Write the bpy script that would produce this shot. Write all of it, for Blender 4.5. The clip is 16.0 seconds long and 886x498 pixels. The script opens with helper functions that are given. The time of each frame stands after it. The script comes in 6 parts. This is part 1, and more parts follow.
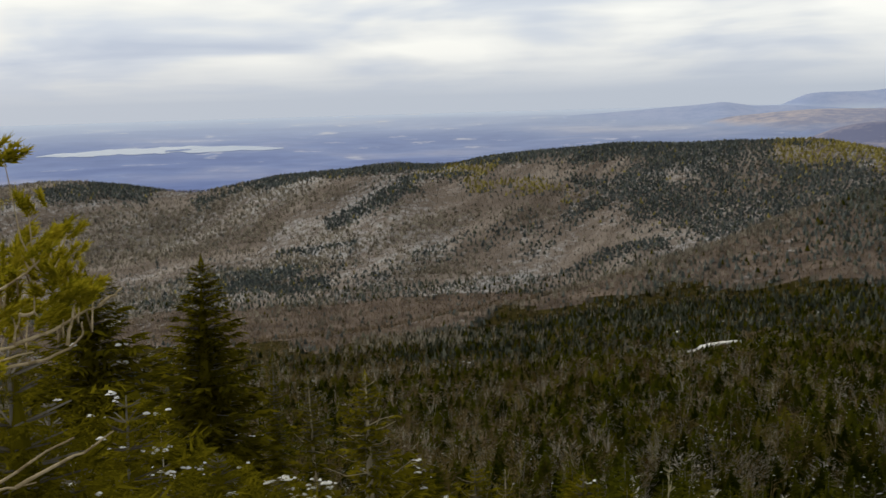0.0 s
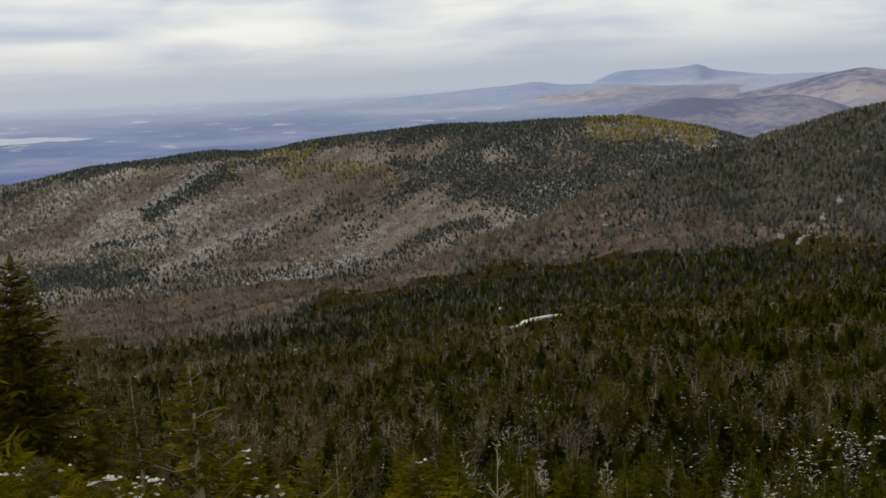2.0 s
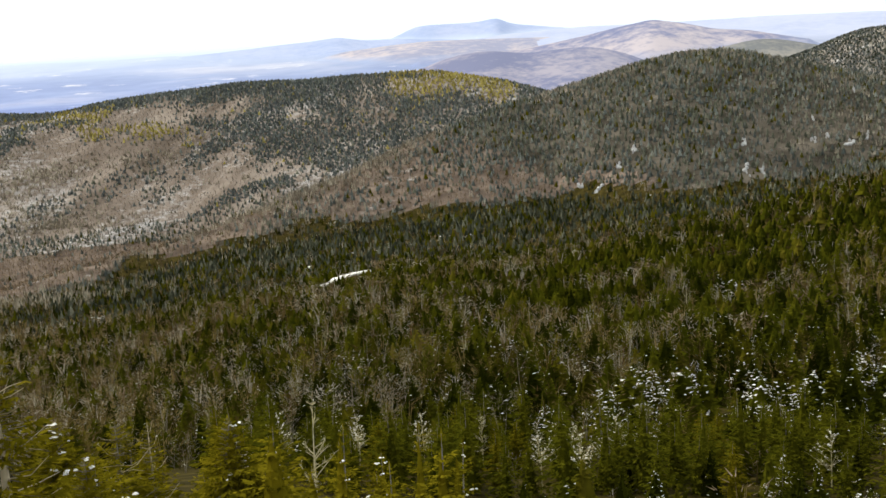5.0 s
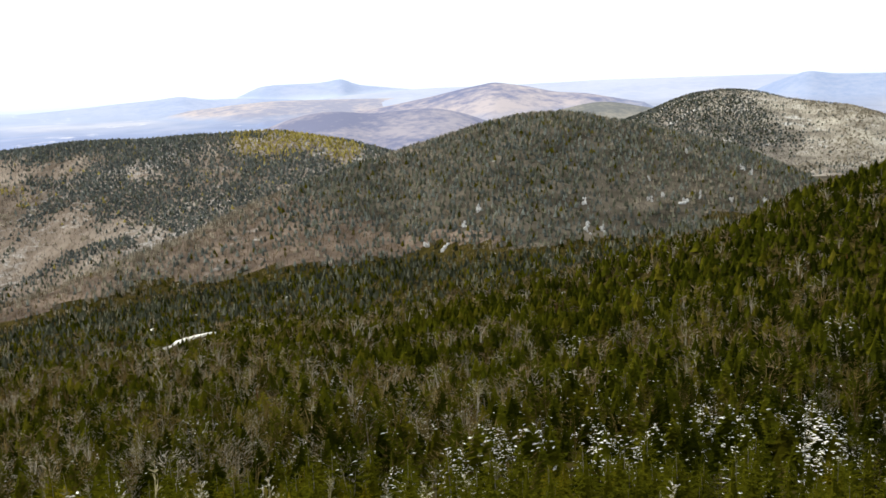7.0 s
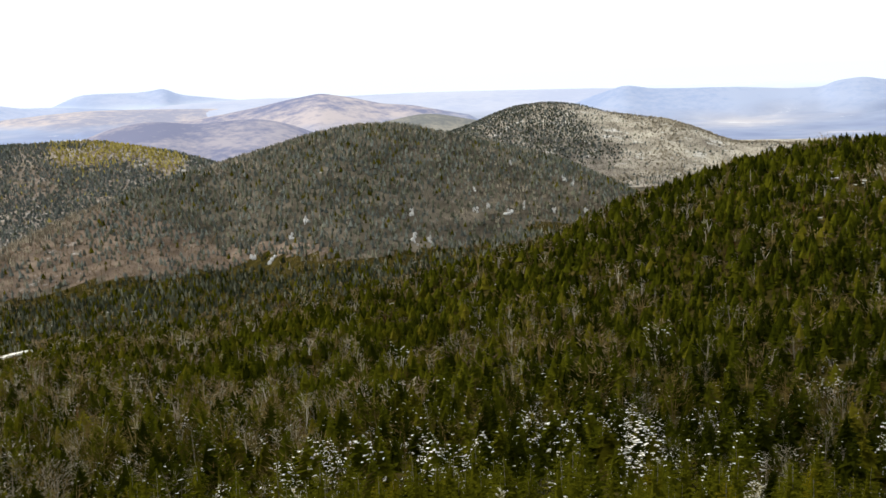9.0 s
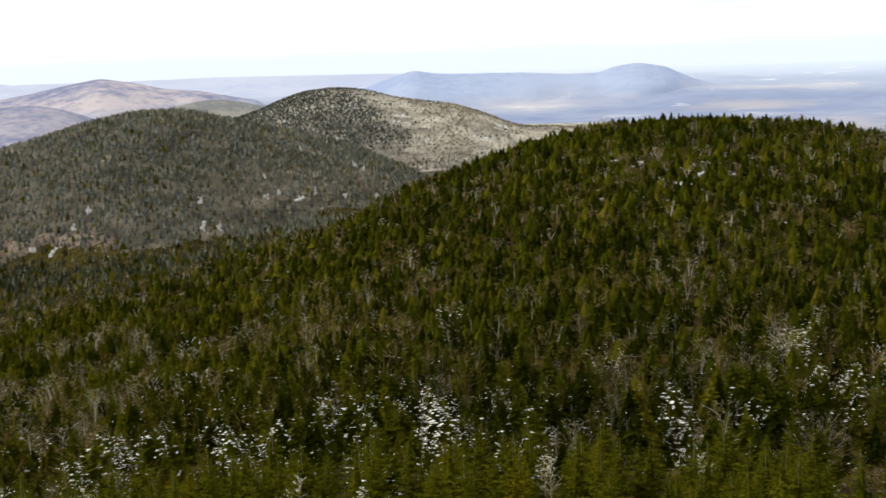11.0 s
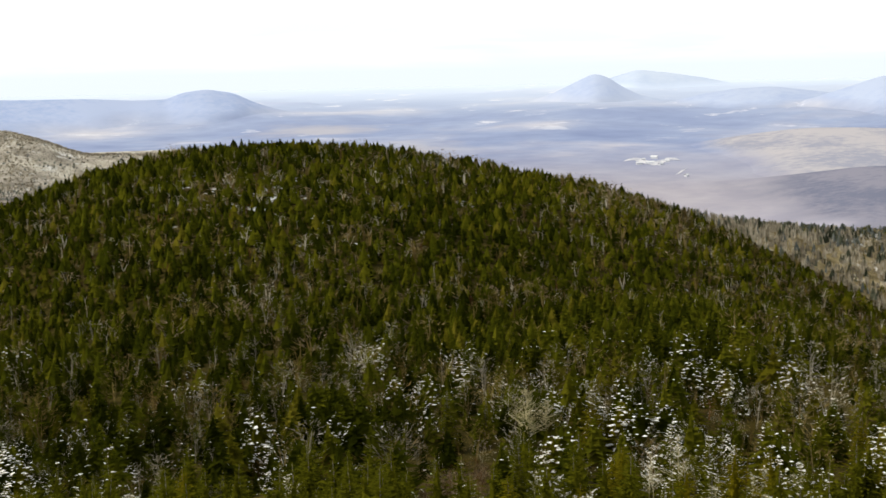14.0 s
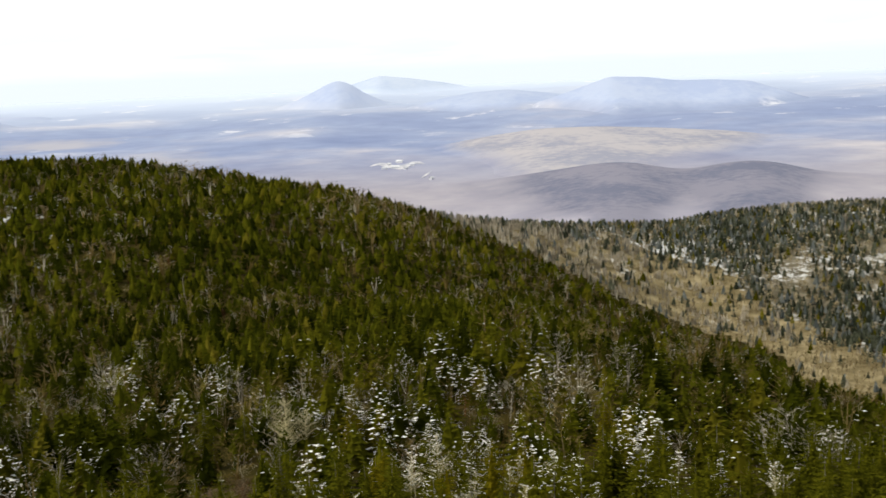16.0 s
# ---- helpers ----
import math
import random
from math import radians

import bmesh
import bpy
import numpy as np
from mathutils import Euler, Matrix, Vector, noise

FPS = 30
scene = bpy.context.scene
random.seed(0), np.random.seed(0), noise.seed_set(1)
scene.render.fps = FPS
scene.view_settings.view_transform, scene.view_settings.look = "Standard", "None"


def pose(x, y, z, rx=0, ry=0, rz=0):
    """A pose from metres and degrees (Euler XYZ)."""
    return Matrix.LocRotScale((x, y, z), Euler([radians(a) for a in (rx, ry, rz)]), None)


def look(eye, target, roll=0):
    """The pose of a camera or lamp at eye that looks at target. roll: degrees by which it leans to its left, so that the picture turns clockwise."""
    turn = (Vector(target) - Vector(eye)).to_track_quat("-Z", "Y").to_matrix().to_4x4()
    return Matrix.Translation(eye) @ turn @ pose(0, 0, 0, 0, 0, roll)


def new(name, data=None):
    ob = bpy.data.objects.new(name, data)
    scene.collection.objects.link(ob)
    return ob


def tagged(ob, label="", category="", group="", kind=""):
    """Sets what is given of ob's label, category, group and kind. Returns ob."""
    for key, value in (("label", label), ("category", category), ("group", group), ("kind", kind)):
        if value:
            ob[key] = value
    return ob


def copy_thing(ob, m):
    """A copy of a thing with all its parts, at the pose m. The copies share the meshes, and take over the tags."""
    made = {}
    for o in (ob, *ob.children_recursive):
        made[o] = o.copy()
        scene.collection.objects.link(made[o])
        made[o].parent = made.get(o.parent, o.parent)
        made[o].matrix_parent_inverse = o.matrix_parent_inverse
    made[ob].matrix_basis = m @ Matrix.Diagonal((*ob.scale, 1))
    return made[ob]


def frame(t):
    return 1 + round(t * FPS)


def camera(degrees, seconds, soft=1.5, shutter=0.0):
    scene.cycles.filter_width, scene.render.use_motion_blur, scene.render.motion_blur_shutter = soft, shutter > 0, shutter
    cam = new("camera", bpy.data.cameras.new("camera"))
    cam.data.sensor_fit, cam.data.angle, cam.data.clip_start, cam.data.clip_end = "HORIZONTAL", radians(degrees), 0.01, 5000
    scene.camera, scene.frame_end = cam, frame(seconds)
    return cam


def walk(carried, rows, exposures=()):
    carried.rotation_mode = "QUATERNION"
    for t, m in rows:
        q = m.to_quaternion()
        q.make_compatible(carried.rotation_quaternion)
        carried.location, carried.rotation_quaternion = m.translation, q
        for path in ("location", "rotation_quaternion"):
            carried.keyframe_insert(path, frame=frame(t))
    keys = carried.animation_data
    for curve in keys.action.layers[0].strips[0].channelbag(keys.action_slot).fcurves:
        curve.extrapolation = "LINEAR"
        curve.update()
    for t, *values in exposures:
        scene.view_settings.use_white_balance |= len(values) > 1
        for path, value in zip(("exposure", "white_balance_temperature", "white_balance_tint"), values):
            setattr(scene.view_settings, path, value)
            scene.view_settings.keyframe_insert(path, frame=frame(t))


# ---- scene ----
# The eye is the origin; bearings are degrees, positive to the left of the first view.
cam = camera(40.6, 16.0, soft=1.5, shutter=0.3)


def held(yaw, pitch, roll):
    return pose(0, 0, 0, 90 + pitch, 0, yaw) @ pose(0, 0, 0, 0, 0, roll)


walk(cam, [
    (0.0, held(-0.00, -7.27, -1.61)),
    (0.5, held(-2.56, -7.07, -1.47)),
    (1.0, held(-4.45, -7.28, -2.00)),
    (1.5, held(-6.24, -7.73, -2.14)),
    (2.0, held(-8.52, -8.36, -2.73)),
    (2.5, held(-10.35, -8.72, -3.07)),
    (3.0, held(-12.16, -9.63, -3.11)),
    (5.5, held(-18.99, -10.95, -3.43)),
    (6.0, held(-20.87, -10.44, -3.35)),
    (6.5, held(-23.78, -9.03, -2.56)),
    (7.0, held(-25.24, -8.44, -2.64)),
    (7.5, held(-28.15, -8.17, -3.34)),
    (8.0, held(-30.33, -7.98, -3.15)),
    (10.5, held(-40.17, -9.18, -1.32)),
    (11.0, held(-43.56, -9.24, -1.82)),
    (11.5, held(-47.23, -9.18, -2.07)),
    (12.0, held(-51.42, -9.16, -1.64)),
    (12.5, held(-53.92, -8.34, -1.63)),
    (13.0, held(-57.10, -8.35, -1.66)),
    (13.5, held(-60.23, -8.67, -1.55)),
    (14.0, held(-63.90, -8.53, -1.31)),
    (14.5, held(-65.79, -8.81, -1.64)),
    (15.0, held(-69.34, -8.76, -1.81)),
    (15.5, held(-72.61, -8.76, -1.99)),
    (16.0, held(-75.91, -8.57, -2.42)),
], exposures=[(0.0, -0.5, 6450, 9), (1.5, -0.6, 6450, 9), (3.0, -0.5, 6500, 9), (5.3, 0.6, 6550, 8), (8.0, 0.58, 6600, 8), (11.0, 0.4, 6700, 8), (16.0, 0.4, 6750, 8)])

# ---- sky and sun ----
SUN_BEARING, SUN_HEIGHT = 48.0, 42.0
world = bpy.data.worlds.new("sky")
scene.world = world
world.use_nodes = True


def wire(tree, kind, x=None, **values):
    """A node with its inputs set or linked."""
    node = tree.nodes.new(kind)
    for key, value in (x or {}).items():
        if isinstance(value, bpy.types.NodeSocket):
            tree.links.new(value, node.inputs[key])
        else:
            node.inputs[key].default_value = value
    return node


def ramp(tree, fac, stops):
    node = wire(tree, "ShaderNodeValToRGB", {0: fac})
    cr = node.color_ramp
    while len(cr.elements) < len(stops):
        cr.elements.new(0.5)
    for e, (p, c) in zip(cr.elements, stops):
        e.position, e.color = p, (*c, 1) if len(c) == 3 else c
    return node.outputs[0]


def mixed(tree, fac, a, b, blend="MIX"):
    node = tree.nodes.new("ShaderNodeMix")
    node.data_type, node.blend_type = "RGBA", blend
    for key, value in ((0, fac), (6, a), (7, b)):
        if isinstance(value, bpy.types.NodeSocket):
            tree.links.new(value, node.inputs[key])
        else:
            node.inputs[key].default_value = value if key == 0 else (*value, 1)
    return node.outputs[2]


def maths(tree, op, a, b=0.0, clamp=False):
    node = wire(tree, "ShaderNodeMath", {0: a, 1: b})
    node.operation, node.use_clamp = op, clamp
    return node.outputs[0]


def build_sky():
    t = world.node_tree
    back = t.nodes["Background"]
    sky = t.nodes.new("ShaderNodeTexSky")
    sky.sky_type, sky.sun_disc = "NISHITA", False
    sky.sun_elevation, sky.sun_rotation = radians(SUN_HEIGHT), radians(-SUN_BEARING)
    sky.dust_density = 2.0
    clear = mixed(t, 1.0, sky.outputs[0], (0.11, 0.11, 0.11), "MULTIPLY")
    place = t.nodes.new("ShaderNodeTexCoord").outputs["Generated"]
    xyz = wire(t, "ShaderNodeSeparateXYZ", {0: place})
    up = maths(t, "MAXIMUM", xyz.outputs[2], 0.0)

    def deck_at(rise, scale, detail):
        """Cloud texture on a sheet overhead."""
        depth = maths(t, "ADD", up, rise)
        flat = wire(t, "ShaderNodeCombineXYZ", {0: maths(t, "DIVIDE", xyz.outputs[0], depth), 1: maths(t, "DIVIDE", xyz.outputs[1], depth), 2: 0.3}).outputs[0]
        return wire(t, "ShaderNodeTexNoise", {"Vector": flat, "Scale": scale, "Detail": detail, "Roughness": 0.5, "Distortion": 0.35}).outputs[0]

    # shafts of light that slant down under the deck
    slope = wire(t, "ShaderNodeCombineXYZ", {0: maths(t, "ADD", maths(t, "MULTIPLY", xyz.outputs[0], 4.2), maths(t, "MULTIPLY", up, 1.6)), 1: 0.0, 2: 2.7}).outputs[0]
    shafts = wire(t, "ShaderNodeTexNoise", {"Vector": slope, "Scale": 1.6, "Detail": 2.0, "Roughness": 0.5}).outputs[0]
    big = maths(t, "ADD", maths(t, "MULTIPLY", deck_at(0.16, 0.95, 4.0), 0.62), maths(t, "MULTIPLY", deck_at(0.05, 0.42, 5.0), 0.25))
    big = maths(t, "ADD", big, maths(t, "MULTIPLY", shafts, 0.19))
    tone = ramp(t, big, [(0.39, (0.54, 0.61, 0.76)), (0.47, (0.72, 0.77, 0.86)), (0.54, (0.97, 0.965, 0.93)), (0.62, (1.2, 1.17, 1.07))])
    # The cloud deck is thicker and brighter away from the sun's side.
    turn = maths(t, "MULTIPLY", xyz.outputs[0], 0.4)
    veil = maths(t, "ADD", turn, 0.15, clamp=True)
    bright = ramp(t, big, [(0.38, (0.64, 0.67, 0.72)), (0.47, (0.88, 0.90, 0.92)), (0.56, (1.14, 1.15, 1.14))])
    tone = mixed(t, veil, tone, bright)
    # Overhead, out of view, the sky is dimmed to lower light on the ground.
    overhead_dim = ramp(t, up, [(0.10, (1, 1, 1)), (0.30, (0.50, 0.495, 0.46))])
    tone = mixed(t, 1.0, tone, overhead_dim, "MULTIPLY")
    haze = ramp(t, up, [(0.0, (1, 1, 1)), (0.035, (0.25, 0.25, 0.25)), (0.09, (0, 0, 0))])
    low = mixed(t, veil, (0.56, 0.61, 0.70), (0.54, 0.60, 0.68))
    deck = mixed(t, haze, tone, low)
    colour = mixed(t, 0.9, clear, deck)
    t.links.new(colour, back.inputs["Color"])
    back.inputs["Strength"].default_value = 1.35


build_sky()
sun = new("sun", bpy.data.lights.new("sun", "SUN"))
sun.data.energy, sun.data.angle, sun.data.color = 2.1, radians(4), (1.0, 0.93, 0.80)
sun.matrix_world = look((0, 0, 0), [-v for v in (-math.sin(radians(SUN_BEARING)) * math.cos(radians(SUN_HEIGHT)),
                                                 math.cos(radians(SUN_BEARING)) * math.cos(radians(SUN_HEIGHT)), math.sin(radians(SUN_HEIGHT)))])


# ---- materials ----


def material(name, rough=0.9):
    m = bpy.data.materials.new(name)
    m.use_nodes = True
    b = m.node_tree.nodes["Principled BSDF"]
    b.inputs["Roughness"].default_value = rough
    b.inputs["Specular IOR Level"].default_value = 0.03
    return m, m.node_tree, b


def spots(t, scale, detail=3.0, rough=0.55, vector=None):
    v = vector if vector else t.nodes.new("ShaderNodeTexCoord").outputs["Object"]
    return wire(t, "ShaderNodeTexNoise", {"Vector": v, "Scale": scale, "Detail": detail, "Roughness": rough}).outputs[0]


def leafy(name, dark, mid, light, scale=0.35, through_light=0.3):
    """Foliage: each tree and each spray a little different."""
    m, t, b = material(name, 0.85)
    b.inputs["Specular IOR Level"].default_value = 0.0
    where = t.nodes.new("ShaderNodeNewGeometry")
    big = spots(t, 0.012, 3, vector=where.outputs["Position"])
    tree = spots(t, scale, 2, vector=where.outputs["Position"])
    isle = where.outputs["Random Per Island"]
    fac = maths(t, "ADD", maths(t, "MULTIPLY", tree, 0.6), maths(t, "MULTIPLY", isle, 0.2))
    fac = maths(t, "ADD", fac, maths(t, "MULTIPLY", big, 0.5))
    own = t.nodes.new("ShaderNodeAttribute")
    own.attribute_name = "tone"
    fac = maths(t, "ADD", fac, maths(t, "MULTIPLY", own.outputs["Fac"], 0.62))
    c = ramp(t, maths(t, "SUBTRACT", fac, 0.61), [(0.15, dark), (0.45, mid), (0.8, light)])
    t.links.new(c, b.inputs["Base Color"])
    thin(t, b, c, through_light)
    return m


def thin(t, b, colour, much):
    """Light that passes through needles and twigs."""
    if much > 0:
        lit = wire(t, "ShaderNodeBsdfTranslucent", {0: colour})
        both = wire(t, "ShaderNodeMixShader", {0: much, 1: b.outputs[0], 2: lit.outputs[0]})
        t.links.new(both.outputs[0], t.nodes["Material Output"].inputs[0])


def plain_stuff(name, a, b_, scale=4.0, rough=0.9, through_light=0.0):
    m, t, b = material(name, rough)
    b.inputs["Specular IOR Level"].default_value = 0.0 if through_light else 0.15
    where = t.nodes.new("ShaderNodeNewGeometry")
    fac = maths(t, "ADD", maths(t, "MULTIPLY", spots(t, scale, 4), 0.6), maths(t, "MULTIPLY", where.outputs["Random Per Island"], 0.4))
    c = ramp(t, fac, [(0.3, a), (0.7, b_)])
    t.links.new(c, b.inputs["Base Color"])
    thin(t, b, c, through_light)
    bump = wire(t, "ShaderNodeBump", {"Strength": 0.4, "Distance": 0.02, "Height": spots(t, scale * 6, 4)})
    t.links.new(bump.outputs[0], b.inputs["Normal"])
    return m


NEEDLES = leafy("spruce_needles", (0.020, 0.024, 0.0024), (0.060, 0.066, 0.0050), (0.128, 0.124, 0.0100))
FIR = leafy("fir_needles_light", (0.05, 0.049, 0.004), (0.10, 0.092, 0.008), (0.18, 0.155, 0.018))
TWIGS = leafy("bare_hardwood_twigs", (0.105, 0.076, 0.046), (0.225, 0.168, 0.110), (0.36, 0.285, 0.20))
BIRCH = leafy("pale_bare_branches", (0.21, 0.185, 0.145), (0.40, 0.36, 0.29), (0.61, 0.565, 0.48))
RUST = leafy("rusty_dead_needles", (0.06, 0.03, 0.012), (0.11, 0.055, 0.02), (0.17, 0.085, 0.035))
SNOW = plain_stuff("snow", (0.84, 0.825, 0.78), (0.93, 0.915, 0.87), 3.0, 0.6)
BARK = plain_stuff("grey_bark", (0.10, 0.085, 0.07), (0.26, 0.235, 0.20), 6.0)
# Far needles greyed and lightened in place of haze.
HAZE_GREY = leafy("haze_grey_green_needles", (0.082, 0.091, 0.068), (0.18, 0.19, 0.146), (0.31, 0.31, 0.24))
# Bright golden needle colour carries sunlight falling on parts of the ridge.
SUNLIT = leafy("sunlit_golden_needles", (0.24, 0.205, 0.060), (0.43, 0.368, 0.118), (0.60, 0.525, 0.20))
GREY_TWIGS = leafy("grey_hardwood_twigs", (0.100, 0.088, 0.080), (0.215, 0.194, 0.178), (0.37, 0.342, 0.318))
# Spruce colour raised and blued, as haze does over the dome.
HAZE_LIGHTENED = leafy("haze_lightened_spruce_needles", (0.090, 0.106, 0.102), (0.195, 0.22, 0.205), (0.34, 0.366, 0.335))
OLIVE_TWIGS = leafy("olive_brown_brush", (0.065, 0.046, 0.014), (0.155, 0.113, 0.040), (0.27, 0.21, 0.092))
BEECH = leafy("tan_beech_twigs", (0.17, 0.132, 0.070), (0.33, 0.272, 0.16), (0.49, 0.42, 0.275))
# Haze before the distant ridge, put into its needle colour.
HAZE_BLUE = leafy("haze_blue_grey_needles", (0.082, 0.095, 0.095), (0.145, 0.162, 0.159), (0.23, 0.245, 0.231))
# Darker copy of the spruce needles, for slopes lying in shade.
SHADED_NEEDLES = leafy("shaded_spruce_needles", (0.015, 0.019, 0.0020), (0.045, 0.052, 0.0040), (0.102, 0.103, 0.0080))
SHADY = leafy("shaded_blue_green_needles", (0.030, 0.036, 0.024), (0.072, 0.081, 0.056), (0.135, 0.145, 0.105))
TREE_SKINS = [NEEDLES, SNOW, TWIGS, BIRCH, FIR, RUST, HAZE_GREY, SUNLIT, GREY_TWIGS, HAZE_LIGHTENED, OLIVE_TWIGS, BEECH, HAZE_BLUE, SHADED_NEEDLES, SHADY]
N_, S_, T_, B_, F_, R_, G_, Y_, W_, D_, O_, TAN_, H_, Q_, K_ = range(15)


def ground_skin():
    m, t, b = material("forest_floor_and_snow", 0.95)
    pos = t.nodes.new("ShaderNodeNewGeometry").outputs["Position"]
    litter = ramp(t, spots(t, 0.22, 6, 0.65, pos), [(0.3, (0.017, 0.015, 0.003)), (0.52, (0.042, 0.034, 0.008)), (0.72, (0.095, 0.072, 0.020))])
    wide = spots(t, 0.006, 3, 0.5, pos)
    fine = spots(t, 0.16, 5, 0.75, pos)
    fac = maths(t, "ADD", maths(t, "MULTIPLY", wide, 0.55), maths(t, "MULTIPLY", fine, 0.75))
    snow = ramp(t, fac, [(0.785, (0, 0, 0)), (0.84, (0.9, 0.9, 0.9))])
    t.links.new(mixed(t, snow, litter, (0.74, 0.77, 0.81)), b.inputs["Base Color"])
    bump = wire(t, "ShaderNodeBump", {"Strength": 0.5, "Distance": 0.5, "Height": fine})
    t.links.new(bump.outputs[0], b.inputs["Normal"])
    return m


def ridge_skin():
    """Thin old snow over leaves under the far ridge's hardwoods; litter lightened for haze."""
    m, t, b = material("snow_dusted_hardwood_floor", 0.95)
    pos = t.nodes.new("ShaderNodeNewGeometry").outputs["Position"]
    slant = wire(t, "ShaderNodeMapping", {0: wire(t, "ShaderNodeMapping", {0: pos, 2: (0, 0, -0.785)}).outputs[0], 3: (0.3, 1.0, 1.0)}).outputs[0]
    litter = ramp(t, spots(t, 0.018, 6, 0.65, slant), [(0.34, (0.115, 0.092, 0.075)), (0.5, (0.215, 0.176, 0.148)), (0.64, (0.35, 0.303, 0.262))])
    snow = ramp(t, maths(t, "ADD", maths(t, "MULTIPLY", spots(t, 0.008, 4, 0.6, slant), 0.6), maths(t, "MULTIPLY", spots(t, 0.12, 5, 0.75, pos), 0.6)),
                [(0.60, (0, 0, 0)), (0.74, (0.5, 0.5, 0.5))])
    t.links.new(mixed(t, snow, litter, (0.72, 0.74, 0.77)), b.inputs["Base Color"])
    return m


def snowy_hill_skin():
    m, t, b = material("snowy_bare_woods", 0.95)
    pos = t.nodes.new("ShaderNodeNewGeometry").outputs["Position"]
    grey = ramp(t, spots(t, 0.02, 6, 0.65, pos), [(0.38, (0.12, 0.11, 0.10)), (0.50, (0.21, 0.19, 0.17)), (0.66, (0.36, 0.33, 0.30))])
    beige = ramp(t, spots(t, 0.02, 6, 0.65, pos), [(0.38, (0.23, 0.208, 0.175)), (0.50, (0.38, 0.35, 0.30)), (0.66, (0.57, 0.535, 0.47))])
    # Grey western woods turn beige eastward, standing in for light on the eastern shoulder.
    east = maths(t, "ADD", wire(t, "ShaderNodeMapRange", {0: wire(t, "ShaderNodeSeparateXYZ", {0: pos}).outputs[0], 1: 1230.0, 2: 1440.0}).outputs[0], maths(t, "MULTIPLY", maths(t, "SUBTRACT", spots(t, 0.012, 4, 0.6, pos), 0.5), 1.6), clamp=True)
    snow = ramp(t, maths(t, "ADD", maths(t, "MULTIPLY", spots(t, 0.015, 4, 0.6, pos), 0.6), maths(t, "MULTIPLY", spots(t, 0.07, 5, 0.7, pos), 0.55)), [(0.635, (0, 0, 0)), (0.71, (0.6, 0.6, 0.6))])
    t.links.new(mixed(t, snow, mixed(t, east, grey, beige), (0.76, 0.77, 0.79)), b.inputs["Base Color"])
    return m


def saddle_skin():
    """Beige beech leaves with streaks of old snow."""
    m, t, b = material("beige_leaf_litter", 0.95)
    pos = t.nodes.new("ShaderNodeNewGeometry").outputs["Position"]
    leaves = ramp(t, spots(t, 0.08, 6, 0.65, pos), [(0.34, (0.125, 0.098, 0.050)), (0.5, (0.235, 0.19, 0.105)), (0.66, (0.38, 0.315, 0.19))])
    snow = ramp(t, maths(t, "ADD", maths(t, "MULTIPLY", spots(t, 0.02, 4, 0.6, pos), 0.6), maths(t, "MULTIPLY", spots(t, 0.2, 5, 0.75, pos), 0.5)), [(0.63, (0, 0, 0)), (0.71, (0.8, 0.8, 0.8))])
    t.links.new(mixed(t, snow, leaves, (0.74, 0.75, 0.77)), b.inputs["Base Color"])
    return m


def old_snow_skin():
    """Old snow lying under spruces, with grey litter showing through."""
    m, t, b = material("old_snow_and_litter", 0.9)
    pos = t.nodes.new("ShaderNodeNewGeometry").outputs["Position"]
    litter = ramp(t, spots(t, 0.08, 6, 0.65, pos), [(0.34, (0.075, 0.066, 0.045)), (0.5, (0.13, 0.115, 0.08)), (0.66, (0.22, 0.195, 0.145))])
    snow = ramp(t, maths(t, "ADD", maths(t, "MULTIPLY", spots(t, 0.016, 4, 0.6, pos), 0.6), maths(t, "MULTIPLY", spots(t, 0.16, 5, 0.75, pos), 0.5)), [(0.54, (0, 0, 0)), (0.62, (0.85, 0.85, 0.85))])
    t.links.new(mixed(t, snow, litter, (0.76, 0.78, 0.81)), b.inputs["Base Color"])
    return m


def spur_skin():
    """Brown fallen leaves under open hardwoods, with old snow in the hollows."""
    m, t, b = material("brown_hardwood_floor", 0.95)
    pos = t.nodes.new("ShaderNodeNewGeometry").outputs["Position"]
    leaves = ramp(t, spots(t, 0.05, 6, 0.65, pos), [(0.34, (0.085, 0.065, 0.054)), (0.5, (0.15, 0.117, 0.096)), (0.66, (0.24, 0.19, 0.155))])
    snow = ramp(t, maths(t, "ADD", maths(t, "MULTIPLY", spots(t, 0.02, 4, 0.6, pos), 0.6), maths(t, "MULTIPLY", spots(t, 0.14, 5, 0.75, pos), 0.5)), [(0.655, (0, 0, 0)), (0.74, (0.6, 0.6, 0.6))])
    t.links.new(mixed(t, snow, leaves, (0.74, 0.75, 0.77)), b.inputs["Base Color"])
    return m


def dome_skin():
    """Grey-brown litter under mixed woods, with a few scraps of snow."""
    m, t, b = material("grey_brown_forest_floor", 0.95)
    pos = t.nodes.new("ShaderNodeNewGeometry").outputs["Position"]
    litter = ramp(t, spots(t, 0.04, 6, 0.65, pos), [(0.34, (0.040, 0.036, 0.028)), (0.5, (0.085, 0.075, 0.060)), (0.66, (0.15, 0.132, 0.108))])
    snow = ramp(t, maths(t, "ADD", maths(t, "MULTIPLY", spots(t, 0.015, 4, 0.6, pos), 0.6), maths(t, "MULTIPLY", spots(t, 0.14, 5, 0.75, pos), 0.5)), [(0.70, (0, 0, 0)), (0.76, (0.6, 0.6, 0.6))])
    t.links.new(mixed(t, snow, litter, (0.72, 0.73, 0.75)), b.inputs["Base Color"])
    return m


